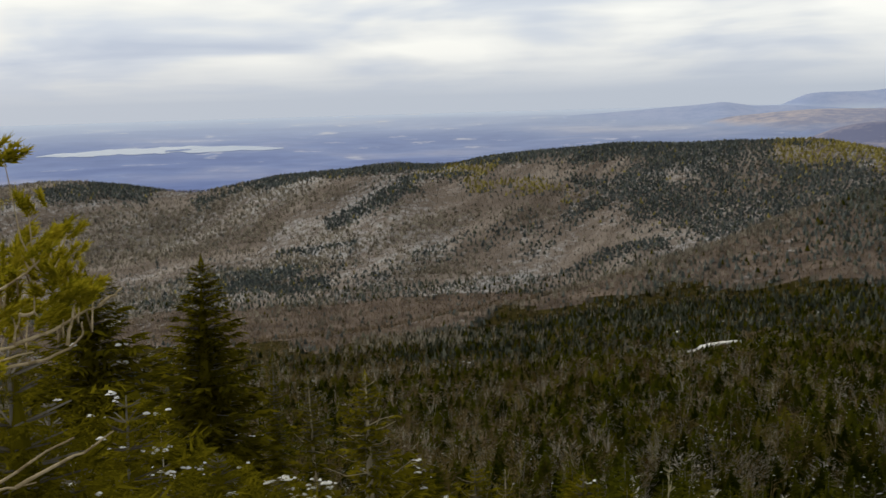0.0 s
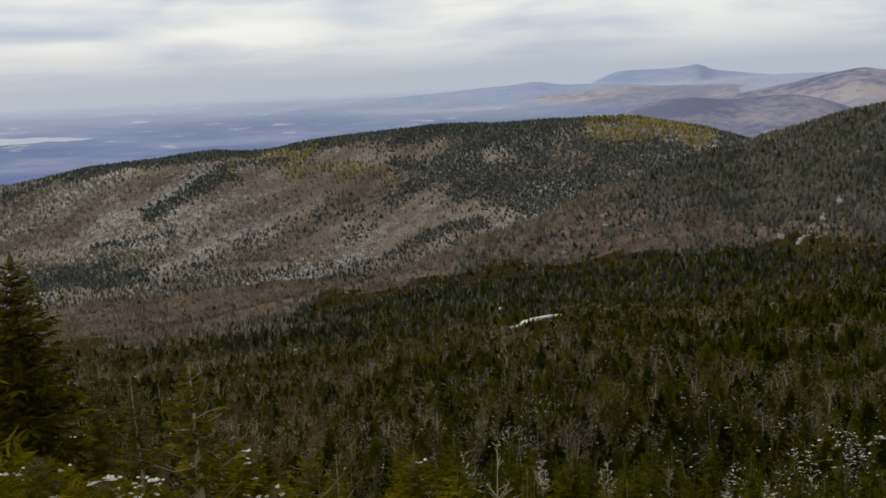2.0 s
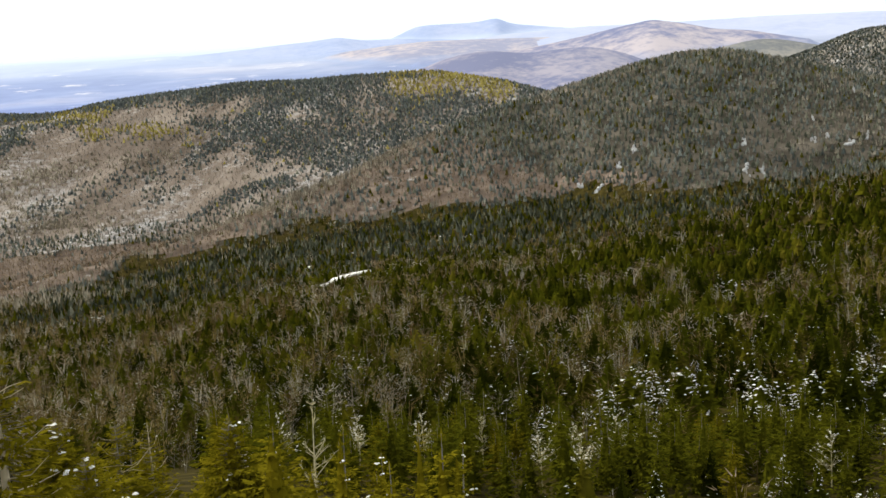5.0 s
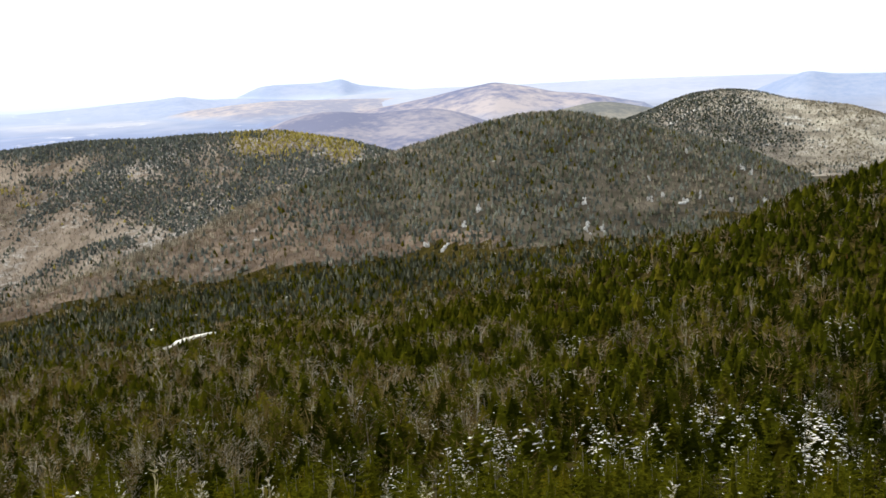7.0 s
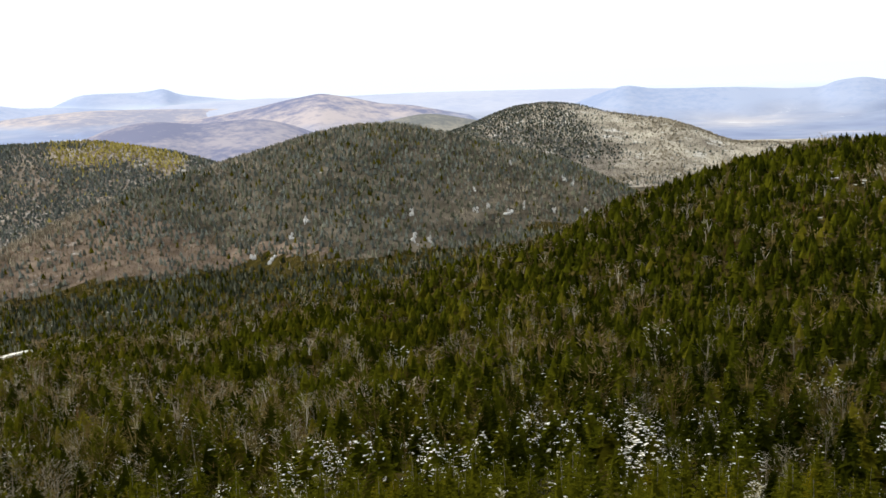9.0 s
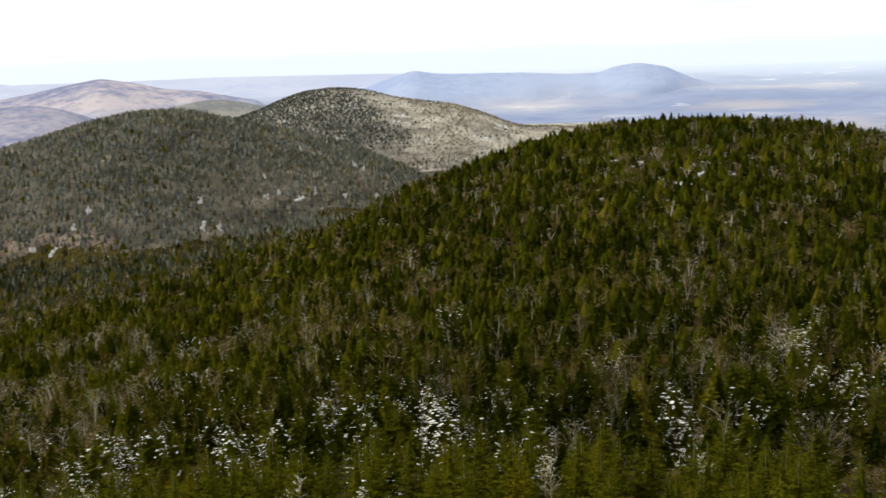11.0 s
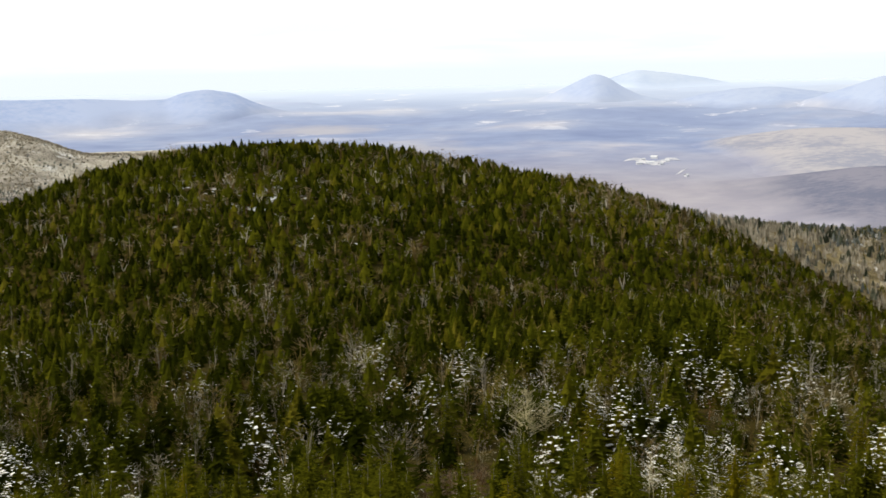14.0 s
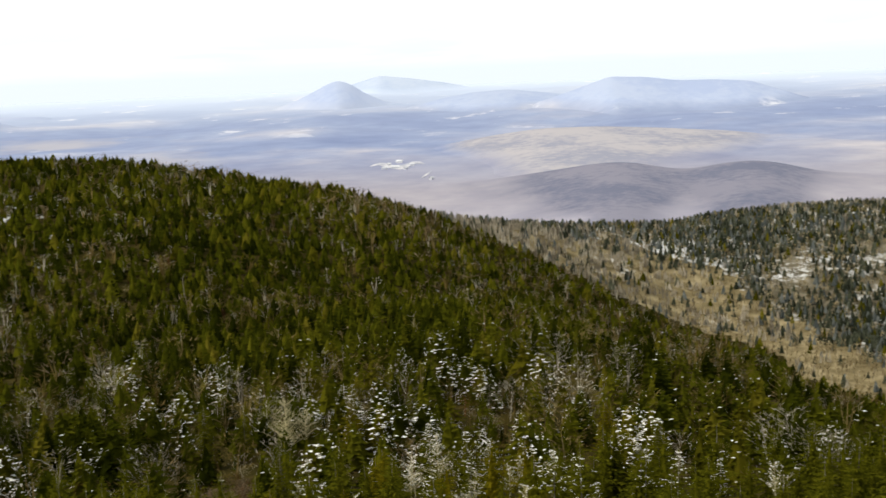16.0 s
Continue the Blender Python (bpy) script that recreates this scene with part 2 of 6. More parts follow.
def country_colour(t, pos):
    """The lowland far off: woods, cleared fields and snow, with blue haze painted in, paler towards the skyline."""
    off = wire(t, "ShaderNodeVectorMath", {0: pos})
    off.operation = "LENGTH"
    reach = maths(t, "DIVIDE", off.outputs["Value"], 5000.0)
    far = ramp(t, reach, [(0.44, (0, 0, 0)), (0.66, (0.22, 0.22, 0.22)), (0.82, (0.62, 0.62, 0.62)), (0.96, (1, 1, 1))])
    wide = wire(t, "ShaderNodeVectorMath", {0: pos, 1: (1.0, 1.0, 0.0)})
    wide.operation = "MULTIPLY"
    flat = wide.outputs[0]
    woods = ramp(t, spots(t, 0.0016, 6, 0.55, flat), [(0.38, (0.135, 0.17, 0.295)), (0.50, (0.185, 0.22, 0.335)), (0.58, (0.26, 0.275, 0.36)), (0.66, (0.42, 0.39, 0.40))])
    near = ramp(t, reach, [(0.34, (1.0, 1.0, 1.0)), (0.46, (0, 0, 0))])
    # haze tint in the colour: bluer on the lake's side, greyer on the other
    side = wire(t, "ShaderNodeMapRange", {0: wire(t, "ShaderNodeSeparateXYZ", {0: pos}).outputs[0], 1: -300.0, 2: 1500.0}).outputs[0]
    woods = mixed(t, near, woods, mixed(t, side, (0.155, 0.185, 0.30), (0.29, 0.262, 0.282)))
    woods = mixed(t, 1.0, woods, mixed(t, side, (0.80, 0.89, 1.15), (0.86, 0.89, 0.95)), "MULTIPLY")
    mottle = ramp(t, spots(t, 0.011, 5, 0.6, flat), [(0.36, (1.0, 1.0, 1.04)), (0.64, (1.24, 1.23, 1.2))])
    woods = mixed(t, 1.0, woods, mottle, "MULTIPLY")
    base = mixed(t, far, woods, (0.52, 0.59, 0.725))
    # beige patches paint sunlight falling through the clouds on the plain
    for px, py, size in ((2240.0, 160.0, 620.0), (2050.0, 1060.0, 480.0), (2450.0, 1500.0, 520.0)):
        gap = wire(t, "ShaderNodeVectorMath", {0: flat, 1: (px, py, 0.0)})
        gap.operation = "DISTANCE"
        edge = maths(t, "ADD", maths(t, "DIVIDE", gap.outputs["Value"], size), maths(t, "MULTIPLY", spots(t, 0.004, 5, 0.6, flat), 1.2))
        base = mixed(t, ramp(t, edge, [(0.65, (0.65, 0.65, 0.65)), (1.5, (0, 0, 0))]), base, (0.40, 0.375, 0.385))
    fields = ramp(t, spots(t, 0.0065, 6, 0.62, flat), [(0.605, (0, 0, 0)), (0.67, (0.7, 0.7, 0.7))])
    fields = maths(t, "MULTIPLY", fields, wire(t, "ShaderNodeMapRange", {0: off.outputs["Value"], 1: 2300.0, 2: 3100.0}).outputs[0])
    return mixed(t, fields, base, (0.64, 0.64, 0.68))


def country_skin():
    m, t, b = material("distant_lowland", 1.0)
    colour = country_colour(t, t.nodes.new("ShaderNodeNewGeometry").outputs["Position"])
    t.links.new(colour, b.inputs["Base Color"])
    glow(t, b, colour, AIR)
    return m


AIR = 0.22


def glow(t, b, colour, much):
    """Emission added to far surfaces in place of lit haze before them."""
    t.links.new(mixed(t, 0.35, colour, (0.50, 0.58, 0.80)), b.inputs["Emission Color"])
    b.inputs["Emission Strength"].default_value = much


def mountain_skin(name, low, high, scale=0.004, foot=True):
    """Far woods in haze colours that run out into the lowland about the mountain's foot."""
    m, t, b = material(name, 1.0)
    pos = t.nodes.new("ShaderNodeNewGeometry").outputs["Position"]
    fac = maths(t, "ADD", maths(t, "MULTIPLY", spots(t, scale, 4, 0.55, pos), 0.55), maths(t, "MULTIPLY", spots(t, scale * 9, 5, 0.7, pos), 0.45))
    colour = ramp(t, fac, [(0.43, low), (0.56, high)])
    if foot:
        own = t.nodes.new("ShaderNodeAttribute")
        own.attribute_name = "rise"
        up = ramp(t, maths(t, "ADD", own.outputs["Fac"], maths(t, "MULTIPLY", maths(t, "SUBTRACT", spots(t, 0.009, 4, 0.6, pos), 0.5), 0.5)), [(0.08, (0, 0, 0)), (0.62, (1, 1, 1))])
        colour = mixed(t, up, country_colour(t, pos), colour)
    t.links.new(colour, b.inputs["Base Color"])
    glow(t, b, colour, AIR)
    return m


GROUND, RIDGE, COUNTRY, SNOWY_HILL, SADDLE, SPUR, OLD_SNOW, DOME = ground_skin(), ridge_skin(), country_skin(), snowy_hill_skin(), saddle_skin(), spur_skin(), old_snow_skin(), dome_skin()


# ---- the lie of the land ----


def fbm(x, y, size, octaves=4, seed=0):
    """Smooth value noise, about -1 to 1."""
    total, amp, norm = 0, 1.0, 0
    for o in range(octaves):
        u, v = x / size + 17.3 * seed, y / size - 9.1 * seed
        i, j = np.floor(u), np.floor(v)
        a, c = u - i, v - j
        a, c = a * a * (3 - 2 * a), c * c * (3 - 2 * c)
        h = lambda p, q: np.modf(np.abs(np.sin(p * 127.1 + q * 311.7 + o * 74.7 + seed * 13.9) * 43758.5453))[0]
        total = total + amp * ((h(i, j) * (1 - a) + h(i + 1, j) * a) * (1 - c) + (h(i, j + 1) * (1 - a) + h(i + 1, j + 1) * a) * c - 0.5)
        norm, amp, size = norm + amp, amp * 0.5, size / 2
    return 2 * total / norm


REACH = [0, 8, 30, 70, 127, 200, 300, 470, 540, 620, 700, 790, 900, 1000, 1200, 1700, 2400, 3200, 4000, 4900]
FAR = [-185, -170, -150, -120, -93, -68]
FALL = {  # heights of the open slopes and the valley floor by bearing
    25: [-1.7, -4.2, -10.5, -24, -45, -68, -97, -135, -146, -158, -170, -182, -195, -205] + FAR,
    8: [-1.7, -4.2, -11, -26, -46, -67, -92, -125, -134, -144, -152, -159, -190, -205] + FAR,
    -1: [-1.7, -4.2, -12.5, -28, -46, -65, -88, -117, -126.5, -137, -146, -155, -185, -200] + FAR,
    -8: [-1.7, -4.2, -13.5, -29, -46, -63, -84, -110, -121, -131, -139, -143, -165, -195] + FAR,
    -14: [-1.7, -4.3, -16, -31, -46, -61, -80, -105, -114, -128, -134, -136, -146, -175] + FAR,
    -22: [-1.7, -4.3, -18, -33, -46, -60, -77, -100, -115, -127, -129, -130, -136, -160] + FAR,
    -31: [-1.7, -4.2, -18.5, -33.3, -46, -58.5, -73, -92, -106, -115, -117, -118, -126, -150] + FAR,
    -38: [-1.7, -4.0, -19, -33.5, -46, -57, -68, -80, -98, -107, -107, -108, -120, -150] + FAR,
    -55: [-1.7, -4.0, -19, -33.5, -45.5, -55, -60, -75, -95, -115, -130, -145, -165, -180] + FAR,
    -79: [-1.7, -4.0, -19, -33.5, -44, -48.5, -64, -92, -100, -107, -112, -130, -150, -175] + FAR,
    -88: [-1.7, -4.0, -19, -33.5, -43, -51, -90, -126, -127, -127.5, -128, -140, -158, -175] + FAR,
    -98: [-1.7, -4.0, -19, -33, -41.5, -64, -105, -130, -131, -131.5, -132, -142, -160, -175] + FAR,
}


HILLS = {  # crest by bearing, distance and height; breadth of the top; steepness of the near and far sides
    "long_ridge": ([(30, 1800, -104), (20.2, 1750, -107), (18.3, 1745, -105), (15.8, 1730, -108), (14, 1720, -115), (12.8, 1712, -123), (11.2, 1700, -125), (9.7, 1682, -116), (7.5, 1650, -102), (4.9, 1615, -95),
                    (2.4, 1590, -86), (-0.3, 1580, -90), (-2.7, 1560, -79), (-5.9, 1550, -74), (-8.6, 1530, -65), (-12, 1510, -67), (-16.8, 1480, -65), (-19, 1460, -69),
                    (-21, 1440, -83), (-22.7, 1430, -92), (-27, 1420, -130), (-31, 1400, -185)], 70, 0.33, 0.45),
    "dome": ([(-15, 1130, -190), (-20, 1120, -106), (-22.9, 1115, -71), (-24.6, 1110, -62), (-26.7, 1100, -51), (-28.9, 1095, -44), (-31.1, 1090, -43), (-33, 1090, -49), (-35.1, 1080, -57), (-37.7, 1060, -68),
              (-39.6, 1040, -75), (-41.6, 1010, -88), (-43.2, 990, -101), (-46, 960, -125), (-50, 940, -170)], 80, 0.28, 0.5),
    "spur": ([(-26, 1150, -80), (-23, 1090, -72), (-20.7, 1050, -79), (-18, 1005, -90), (-15.3, 970, -109), (-12.6, 935, -125), (-10, 910, -132), (-7.5, 885, -140), (-4, 860, -151), (-0.5, 835, -153), (2.4, 810, -156),
              (5.2, 785, -157), (8, 760, -153), (12, 740, -156), (16, 720, -165), (24, 700, -190)], 22, 0.24, 0.5),
    "shoulder": ([(-5, 570, -150), (-10, 555, -127), (-13, 545, -117), (-16.6, 530, -113), (-20, 515, -109), (-23, 505, -106), (-25.6, 500, -102), (-28.5, 495, -96), (-31.2, 485, -88.5), (-34, 475, -79.5), (-36.6, 465, -72),
                  (-39.5, 455, -64), (-42, 470, -56.3), (-45, 480, -75)], 30, 0.20, 0.45),
    "knob": ([(-36, 440, -100), (-39.7, 450, -65), (-42, 470, -55), (-44.5, 490, -49.5), (-46.5, 505, -45), (-48.8, 512, -39.3), (-51.2, 518, -34.3), (-53.5, 522, -33),
              (-57, 525, -33), (-59.9, 525, -34.5), (-62.3, 525, -37.5), (-65.3, 525, -43), (-68, 525, -47.5), (-71, 525, -52.5), (-73.7, 530, -60.8), (-76, 545, -69.8), (-80, 560, -88.8), (-86, 580, -118.8)], 90, 0.20, 0.5),
    "right_hill": ([(-70, 540, -90), (-74, 550, -76), (-76, 560, -73), (-78, 600, -79.5), (-82, 660, -90), (-86.6, 740, -101), (-88.2, 770, -101.5), (-91, 810, -102), (-95, 840, -100), (-102, 880, -108)], 40, 0.16, 0.4),
    "snowy_hill": ([(-29, 2340, -185), (-33, 2340, -125), (-35.4, 2330, -92), (-36.7, 2320, -68), (-38.1, 2310, -59), (-39.1, 2300, -58), (-40.4, 2300, -65), (-41.7, 2290, -82),
                    (-44.3, 2270, -94), (-46.3, 2250, -120), (-47.3, 2240, -140), (-49.2, 2230, -138), (-51.5, 2220, -152), (-54, 2200, -175)], 150, 0.3, 0.4),
}


def hill_height(rows, top, near, back, x, y):
    """Height of a hill whose crest is given by bearing."""
    rows = sorted(rows)
    r, b = np.hypot(x, y), np.degrees(np.arctan2(-x, y))
    keys = [p[0] for p in rows]
    d = r - np.interp(b, keys, [p[1] for p in rows])
    ease = 0.8 if rows[0][1] < 3000 else 0.3
    z = sum(w * np.interp(b + o * ease, keys, [p[2] for p in rows]) for o, w in ((-1.0, 0.15), (-0.5, 0.2), (0, 0.3), (0.5, 0.2), (1.0, 0.15)))
    side = np.maximum(np.maximum(keys[0] - b, b - keys[-1]), 0) * r * 0.01745
    steep = np.where(d < 0, near, back)
    return z - steep * (np.sqrt(d * d + top * top) - top) - 0.5 * side


def spine(*rows):
    return rows


def land(x, y):
    """Height of the ground."""
    x, y = np.asarray(x, float), np.asarray(y, float)
    r, b = np.hypot(x, y), np.degrees(np.arctan2(-x, y))
    b = np.where(b < -98, b + 360, b)
    keys = sorted(FALL) + [262]
    shelf = np.array([np.interp(r, REACH, FALL[k if k < 200 else -98]) for k in keys])
    i = np.clip(np.searchsorted(keys, b) - 1, 0, len(keys) - 2)
    k0, k1 = np.array(keys)[i], np.array(keys)[i + 1]
    f = np.clip((b - k0) / (k1 - k0), 0, 1)
    f = f * f * (3 - 2 * f)
    z = np.take_along_axis(shelf, i[None], 0)[0] * (1 - f) + np.take_along_axis(shelf, i[None] + 1, 0)[0] * f
    for rows, top, near, back in HILLS.values():
        h = hill_height(rows, top, near, back, x, y)
        k = 2.0
        m = np.maximum(z, h)
        z = m + k * np.log1p(np.exp(-np.abs(z - h) / k)) - 0.0
    gully = 0.45 - np.abs(fbm(x * 1.0 + 0.5 * y, y * 0.35, 150, 3, 21)) * 2
    z = z - 9.0 * gully * np.clip((r - 700) / 500, 0, 1) * np.clip((1480 - r) / 120, 0, 1)
    # low wooded rises in the far country, none under the lake
    calm = np.clip(1.3 * np.exp(-((b - 12) / 8) ** 4 - ((r - 3260) / 330) ** 4), 0, 1)
    z = z + 15 * np.clip((r - 2450) / 400, 0, 1) * np.clip((4800 - r) / 500, 0, 1) * (1 - calm) * (fbm(x * 0.7, y * 0.7, 330, 3, 51) - 0.1)
    rough = np.clip((r - 40) / 900, 0, 1) * 5.0 * np.clip((2400 - r) / 900, 0, 1)
    z = z + rough * fbm(x, y, 130, 4) + np.clip(r / 60, 0, 1) * 0.8 * fbm(x, y, 22, 3, 2)
    return z


def link_mesh(name, verts, faces, skins, indices=None, smooth=False):
    """A mesh object from arrays; faces are all triangles or all quads."""
    verts, faces = np.asarray(verts, np.float32), np.asarray(faces, np.int32)
    n, k = faces.shape
    me = bpy.data.meshes.new(name)
    me.vertices.add(len(verts))
    me.vertices.foreach_set("co", verts.ravel())
    me.loops.add(n * k)
    me.loops.foreach_set("vertex_index", faces.ravel())
    me.polygons.add(n)
    me.polygons.foreach_set("loop_start", np.arange(0, n * k, k, dtype=np.int32))
    if indices is not None:
        me.polygons.foreach_set("material_index", np.asarray(indices, np.int32))
    me.polygons.foreach_set("use_smooth", np.full(n, smooth))
    for s in skins:
        me.materials.append(s)
    me.update(calc_edges=True)
    me.validate()
    return new(name, me)


def polar(x, y):
    return np.hypot(x, y), np.degrees(np.arctan2(-x, y))


def dip(x, y):
    """Degrees below the level at which a place on the ground is seen from the summit."""
    return np.degrees(np.arctan2(-land(x, y), np.hypot(x, y)))


def sighted(b, down, r0, r1):
    """Distance of the ground that is seen on a bearing, so many degrees below the level."""
    r = np.linspace(r0, r1, 400)
    d = dip(-r * math.sin(radians(b)), r * math.cos(radians(b)))
    return float(r[np.argmin(np.abs(d - down) + 1e-4 * (r - r0))])


def beside(x, y, lines, wander=0.35, seed=61):
    """0 to 1: how close a place lies to stands that are given by bearing and dip."""
    b, d = polar(x, y)[1], dip(x, y)
    b, d = b + wander * fbm(x, y, 45, 3, seed), d + 0.6 * wander * fbm(x, y, 45, 3, seed + 1)
    best = np.zeros(len(x))
    for line, half in lines:
        for (b0, d0), (b1, d1) in zip(line, line[1:]):
            t = np.clip(((b - b0) * (b1 - b0) + (d - d0) * (d1 - d0)) / ((b1 - b0) ** 2 + (d1 - d0) ** 2), 0, 1)
            best = np.maximum(best, np.exp(-((b - b0 - t * (b1 - b0)) ** 2 + (d - d0 - t * (d1 - d0)) ** 2) / half ** 2))
    return best


SPUR_TOP = [(-24, 3.6), (-20.9, 4.1), (-18.2, 4.9), (-15.4, 6.1), (-12.2, 7.6), (-10, 8.0), (-7.5, 8.9), (-4, 9.8), (-0.6, 10.1), (2.4, 10.7), (5.2, 11.0), (9, 10.9)]
SPUR_FOOT = [(-39, 7.4), (-35.4, 8.0), (-31.3, 8.3), (-27.5, 8.4), (-22, 8.5), (-17.7, 9.0), (-13.7, 9.2), (-9.9, 9.8), (-7.4, 9.9), (-0.6, 11.2), (4.8, 11.5)]


def line_at(rows, b):
    rows = sorted(rows)
    return np.interp(b, [p[0] for p in rows], [p[1] for p in rows])


def spur_woods(x, y):
    """Brown hardwoods: 1 along the spur's crest, part-way down its flank, 0 past its foot."""
    r, b = polar(x, y)
    d = dip(x, y) + 1.1 * fbm(x, y, 60, 3, 71)
    below = d - line_at(SPUR_TOP, b)
    flank = np.clip((line_at(SPUR_FOOT, b) - d) / 0.35 + 0.5, 0, 1)
    crest = np.clip((1.15 - below) / 0.6, 0, 1) * np.clip((b + 19.5) / 2.5, 0, 1)
    rest = 0.6 * np.clip((d - np.interp(b, [-32, -27, -23, -20, -18, -15], [9.0, 7.2, 6.2, 5.0, 4.0, 2.0])) / 1.2 + 0.6 * fbm(x, y, 40, 3, 73), 0, 1)
    return flank * np.maximum(crest, rest) * (r > 640) * (r < 1120)


def on_floor(x, y):
    """The valley floor under the dome and the spur."""
    return dip(x, y) + 1.1 * fbm(x, y, 60, 3, 71) > line_at(SPUR_FOOT, polar(x, y)[1])


SPRUCE_EDGE = [(-104, 18.6), (-96, 15.9), (-93.6, 14.9), (-91.4, 14.0), (-88.5, 13.0), (-85.5, 11.5), (-82.6, 10.1), (-79.6, 8.3), (-76.6, 6.8), (-73.6, 5.0)]


def in_saddle(x, y):
    """The hardwood saddle and ravine beyond the edge of the spruce slope."""
    r, b = polar(x, y)
    past = dip(x, y) + 0.9 * fbm(x, y, 34, 4, 14) < line_at(SPRUCE_EDGE, b)
    return (b < -73.6) & (r > 140) & (past | (r > 560))


def past_beeches(x, y):
    """0 in the band of beeches along the saddle, 1 on the hill beyond it."""
    r, b = polar(x, y)
    edge = np.interp(b, [-104, -97, -95, -92, -90, -88, -84, -81.3, -79.2, -77], [450, 505, 560, 612, 648, 655, 670, 650, 632, 575])
    return np.clip((r - edge) / 60 + 0.5 + 1.1 * fbm(x, y, 50, 3, 15), 0, 1)


AROUND = np.concatenate([np.arange(-180, -108, 4.0), np.arange(-108, 32, 0.4), np.arange(32, 180, 4.0)])
OUTWARD = np.concatenate([[0.01], np.geomspace(0.5, 300, 105), np.linspace(308, 1800, 150), np.geomspace(1820, 4900, 65)])


def build_land():
    """The slopes, and past them the lowland as a backdrop that meets them edge to edge."""
    R, B = np.meshgrid(OUTWARD, np.radians(AROUND), indexing="ij")
    # the rings' hub lies a little aside of the viewpoint
    X, Y = -R * np.sin(B) + 0.7 * np.exp(-R / 3), R * np.cos(B) - 0.5 * np.exp(-R / 3)
    V = np.stack([X, Y, land(X, Y)], -1).reshape(-1, 3)
    nr, nb = R.shape
    i, j = np.meshgrid(np.arange(nr - 1), np.arange(nb), indexing="ij")
    a, c = i * nb + j, i * nb + (j + 1) % nb
    F = np.stack([a, c, c + nb, a + nb], -1).reshape(-1, 4)
    r, b = R[:-1].reshape(-1), np.degrees(B[:-1]).reshape(-1)
    hill = ((r < 2480) & (b < -31) & (b > -55) & (r > 1750))
    x, y = X[:-1].reshape(-1), Y[:-1].reshape(-1)
    beech = in_saddle(x, y) & (b < -70) & (r > 330) & (r < 1050)
    hill = hill | (beech & (past_beeches(x, y) > 0.5))
    spur = spur_woods(x, y) > 0.45
    dome = (r > 650) & (b > -58) & (b < 26) & ~on_floor(x, y)
    ridge = ((r + 110 * fbm(x, y, 80, 4, 33) > 1090) & (b > -32) & (r <= 1750)) | beech
    far = ((r > 1750) & ~hill) | ((r > 1050) & (b < -58))
    tagged(link_mesh("ground", V, F[~far], [GROUND, SNOWY_HILL, RIDGE, SADDLE, SPUR, OLD_SNOW, DOME], np.where(hill, np.where(b < -60, 5, 1), np.where(spur, 4, np.where(dome & ~ridge, 6, np.where(ridge, np.where(b < -60, 3, 2), 0))))[~far].astype(int), True),
           "forested mountain slopes of brown leaf litter and old snow", "ground", kind="structure")
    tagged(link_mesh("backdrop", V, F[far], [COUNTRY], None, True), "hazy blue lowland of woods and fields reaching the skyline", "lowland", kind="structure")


build_land()


# ---- mountains at the horizon ----


def mountain(name, label, rows, steep, skin, top=40):
    """A far hill: the swell of land along its crest line."""
    d, b = [p[1] for p in rows], [p[0] for p in rows]
    B = np.radians(np.linspace(min(b) - 3, max(b) + 3, 130))
    R = np.linspace(max(min(d) - 110 / steep, 0.7 * min(d)), max(d) + 30 / steep, 48)
    R, B = np.meshgrid(R, B, indexing="ij")
    X, Y = -R * np.sin(B), R * np.cos(B)
    Z = hill_height(rows, top, steep, 2 * steep, X, Y) + 1.5 * fbm(X, Y, 160, 4, 5) + 16 * min(1.0, max(0.1, (np.mean(d) - 1700) / 1000)) * np.clip((np.mean(d) - R) / 260, 0, 1) * (0.3 - np.abs(fbm(X, Y, 300, 4, 15)))
    plain = land(X, Y)
    Z = np.maximum(Z, plain - 6)
    rise = np.clip((Z - plain) / (0.55 * np.max(Z - plain)), 0, 1)
    nr, nb = R.shape
    i, j = np.meshgrid(np.arange(nr - 1), np.arange(nb - 1), indexing="ij")
    a = i * nb + j
    F = np.stack([a, a + 1, a + 1 + nb, a + nb], -1).reshape(-1, 4)
    ob = link_mesh(name, np.stack([X, Y, Z], -1).reshape(-1, 3), F, [skin], None, True)
    ob.data.attributes.new("rise", "FLOAT", "POINT").data.foreach_set("value", rise.reshape(-1).astype(np.float32))
    return tagged(ob, label, "mountain", kind="structure")


# Blue and violet tones carry the haze; pale warm ones carry cloud light.
BLUE = mountain_skin("far_haze_blue_mountain", (0.30, 0.365, 0.55), (0.375, 0.425, 0.59), 0.004)
VIOLET = mountain_skin("haze_violet_wooded_mountain", (0.145, 0.16, 0.27), (0.42, 0.375, 0.40), 0.003)
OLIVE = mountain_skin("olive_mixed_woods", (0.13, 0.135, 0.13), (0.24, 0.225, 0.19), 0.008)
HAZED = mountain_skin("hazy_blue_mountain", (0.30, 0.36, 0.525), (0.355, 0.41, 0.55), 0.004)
NEAR_BLUE = mountain_skin("haze_blue_ridge_woods", (0.245, 0.31, 0.49), (0.31, 0.365, 0.52), 0.004)
PURPLE = mountain_skin("haze_purple_woods", (0.105, 0.11, 0.16), (0.175, 0.168, 0.212), 0.008)
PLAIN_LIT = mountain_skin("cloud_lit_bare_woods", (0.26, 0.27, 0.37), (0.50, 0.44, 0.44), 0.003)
HAZE_VIOLET = mountain_skin("haze_violet_woods", (0.145, 0.155, 0.25), (0.30, 0.28, 0.335), 0.005)
BEIGE = mountain_skin("cloud_lit_beige_woods", (0.23, 0.235, 0.295), (0.355, 0.335, 0.355), 0.006)
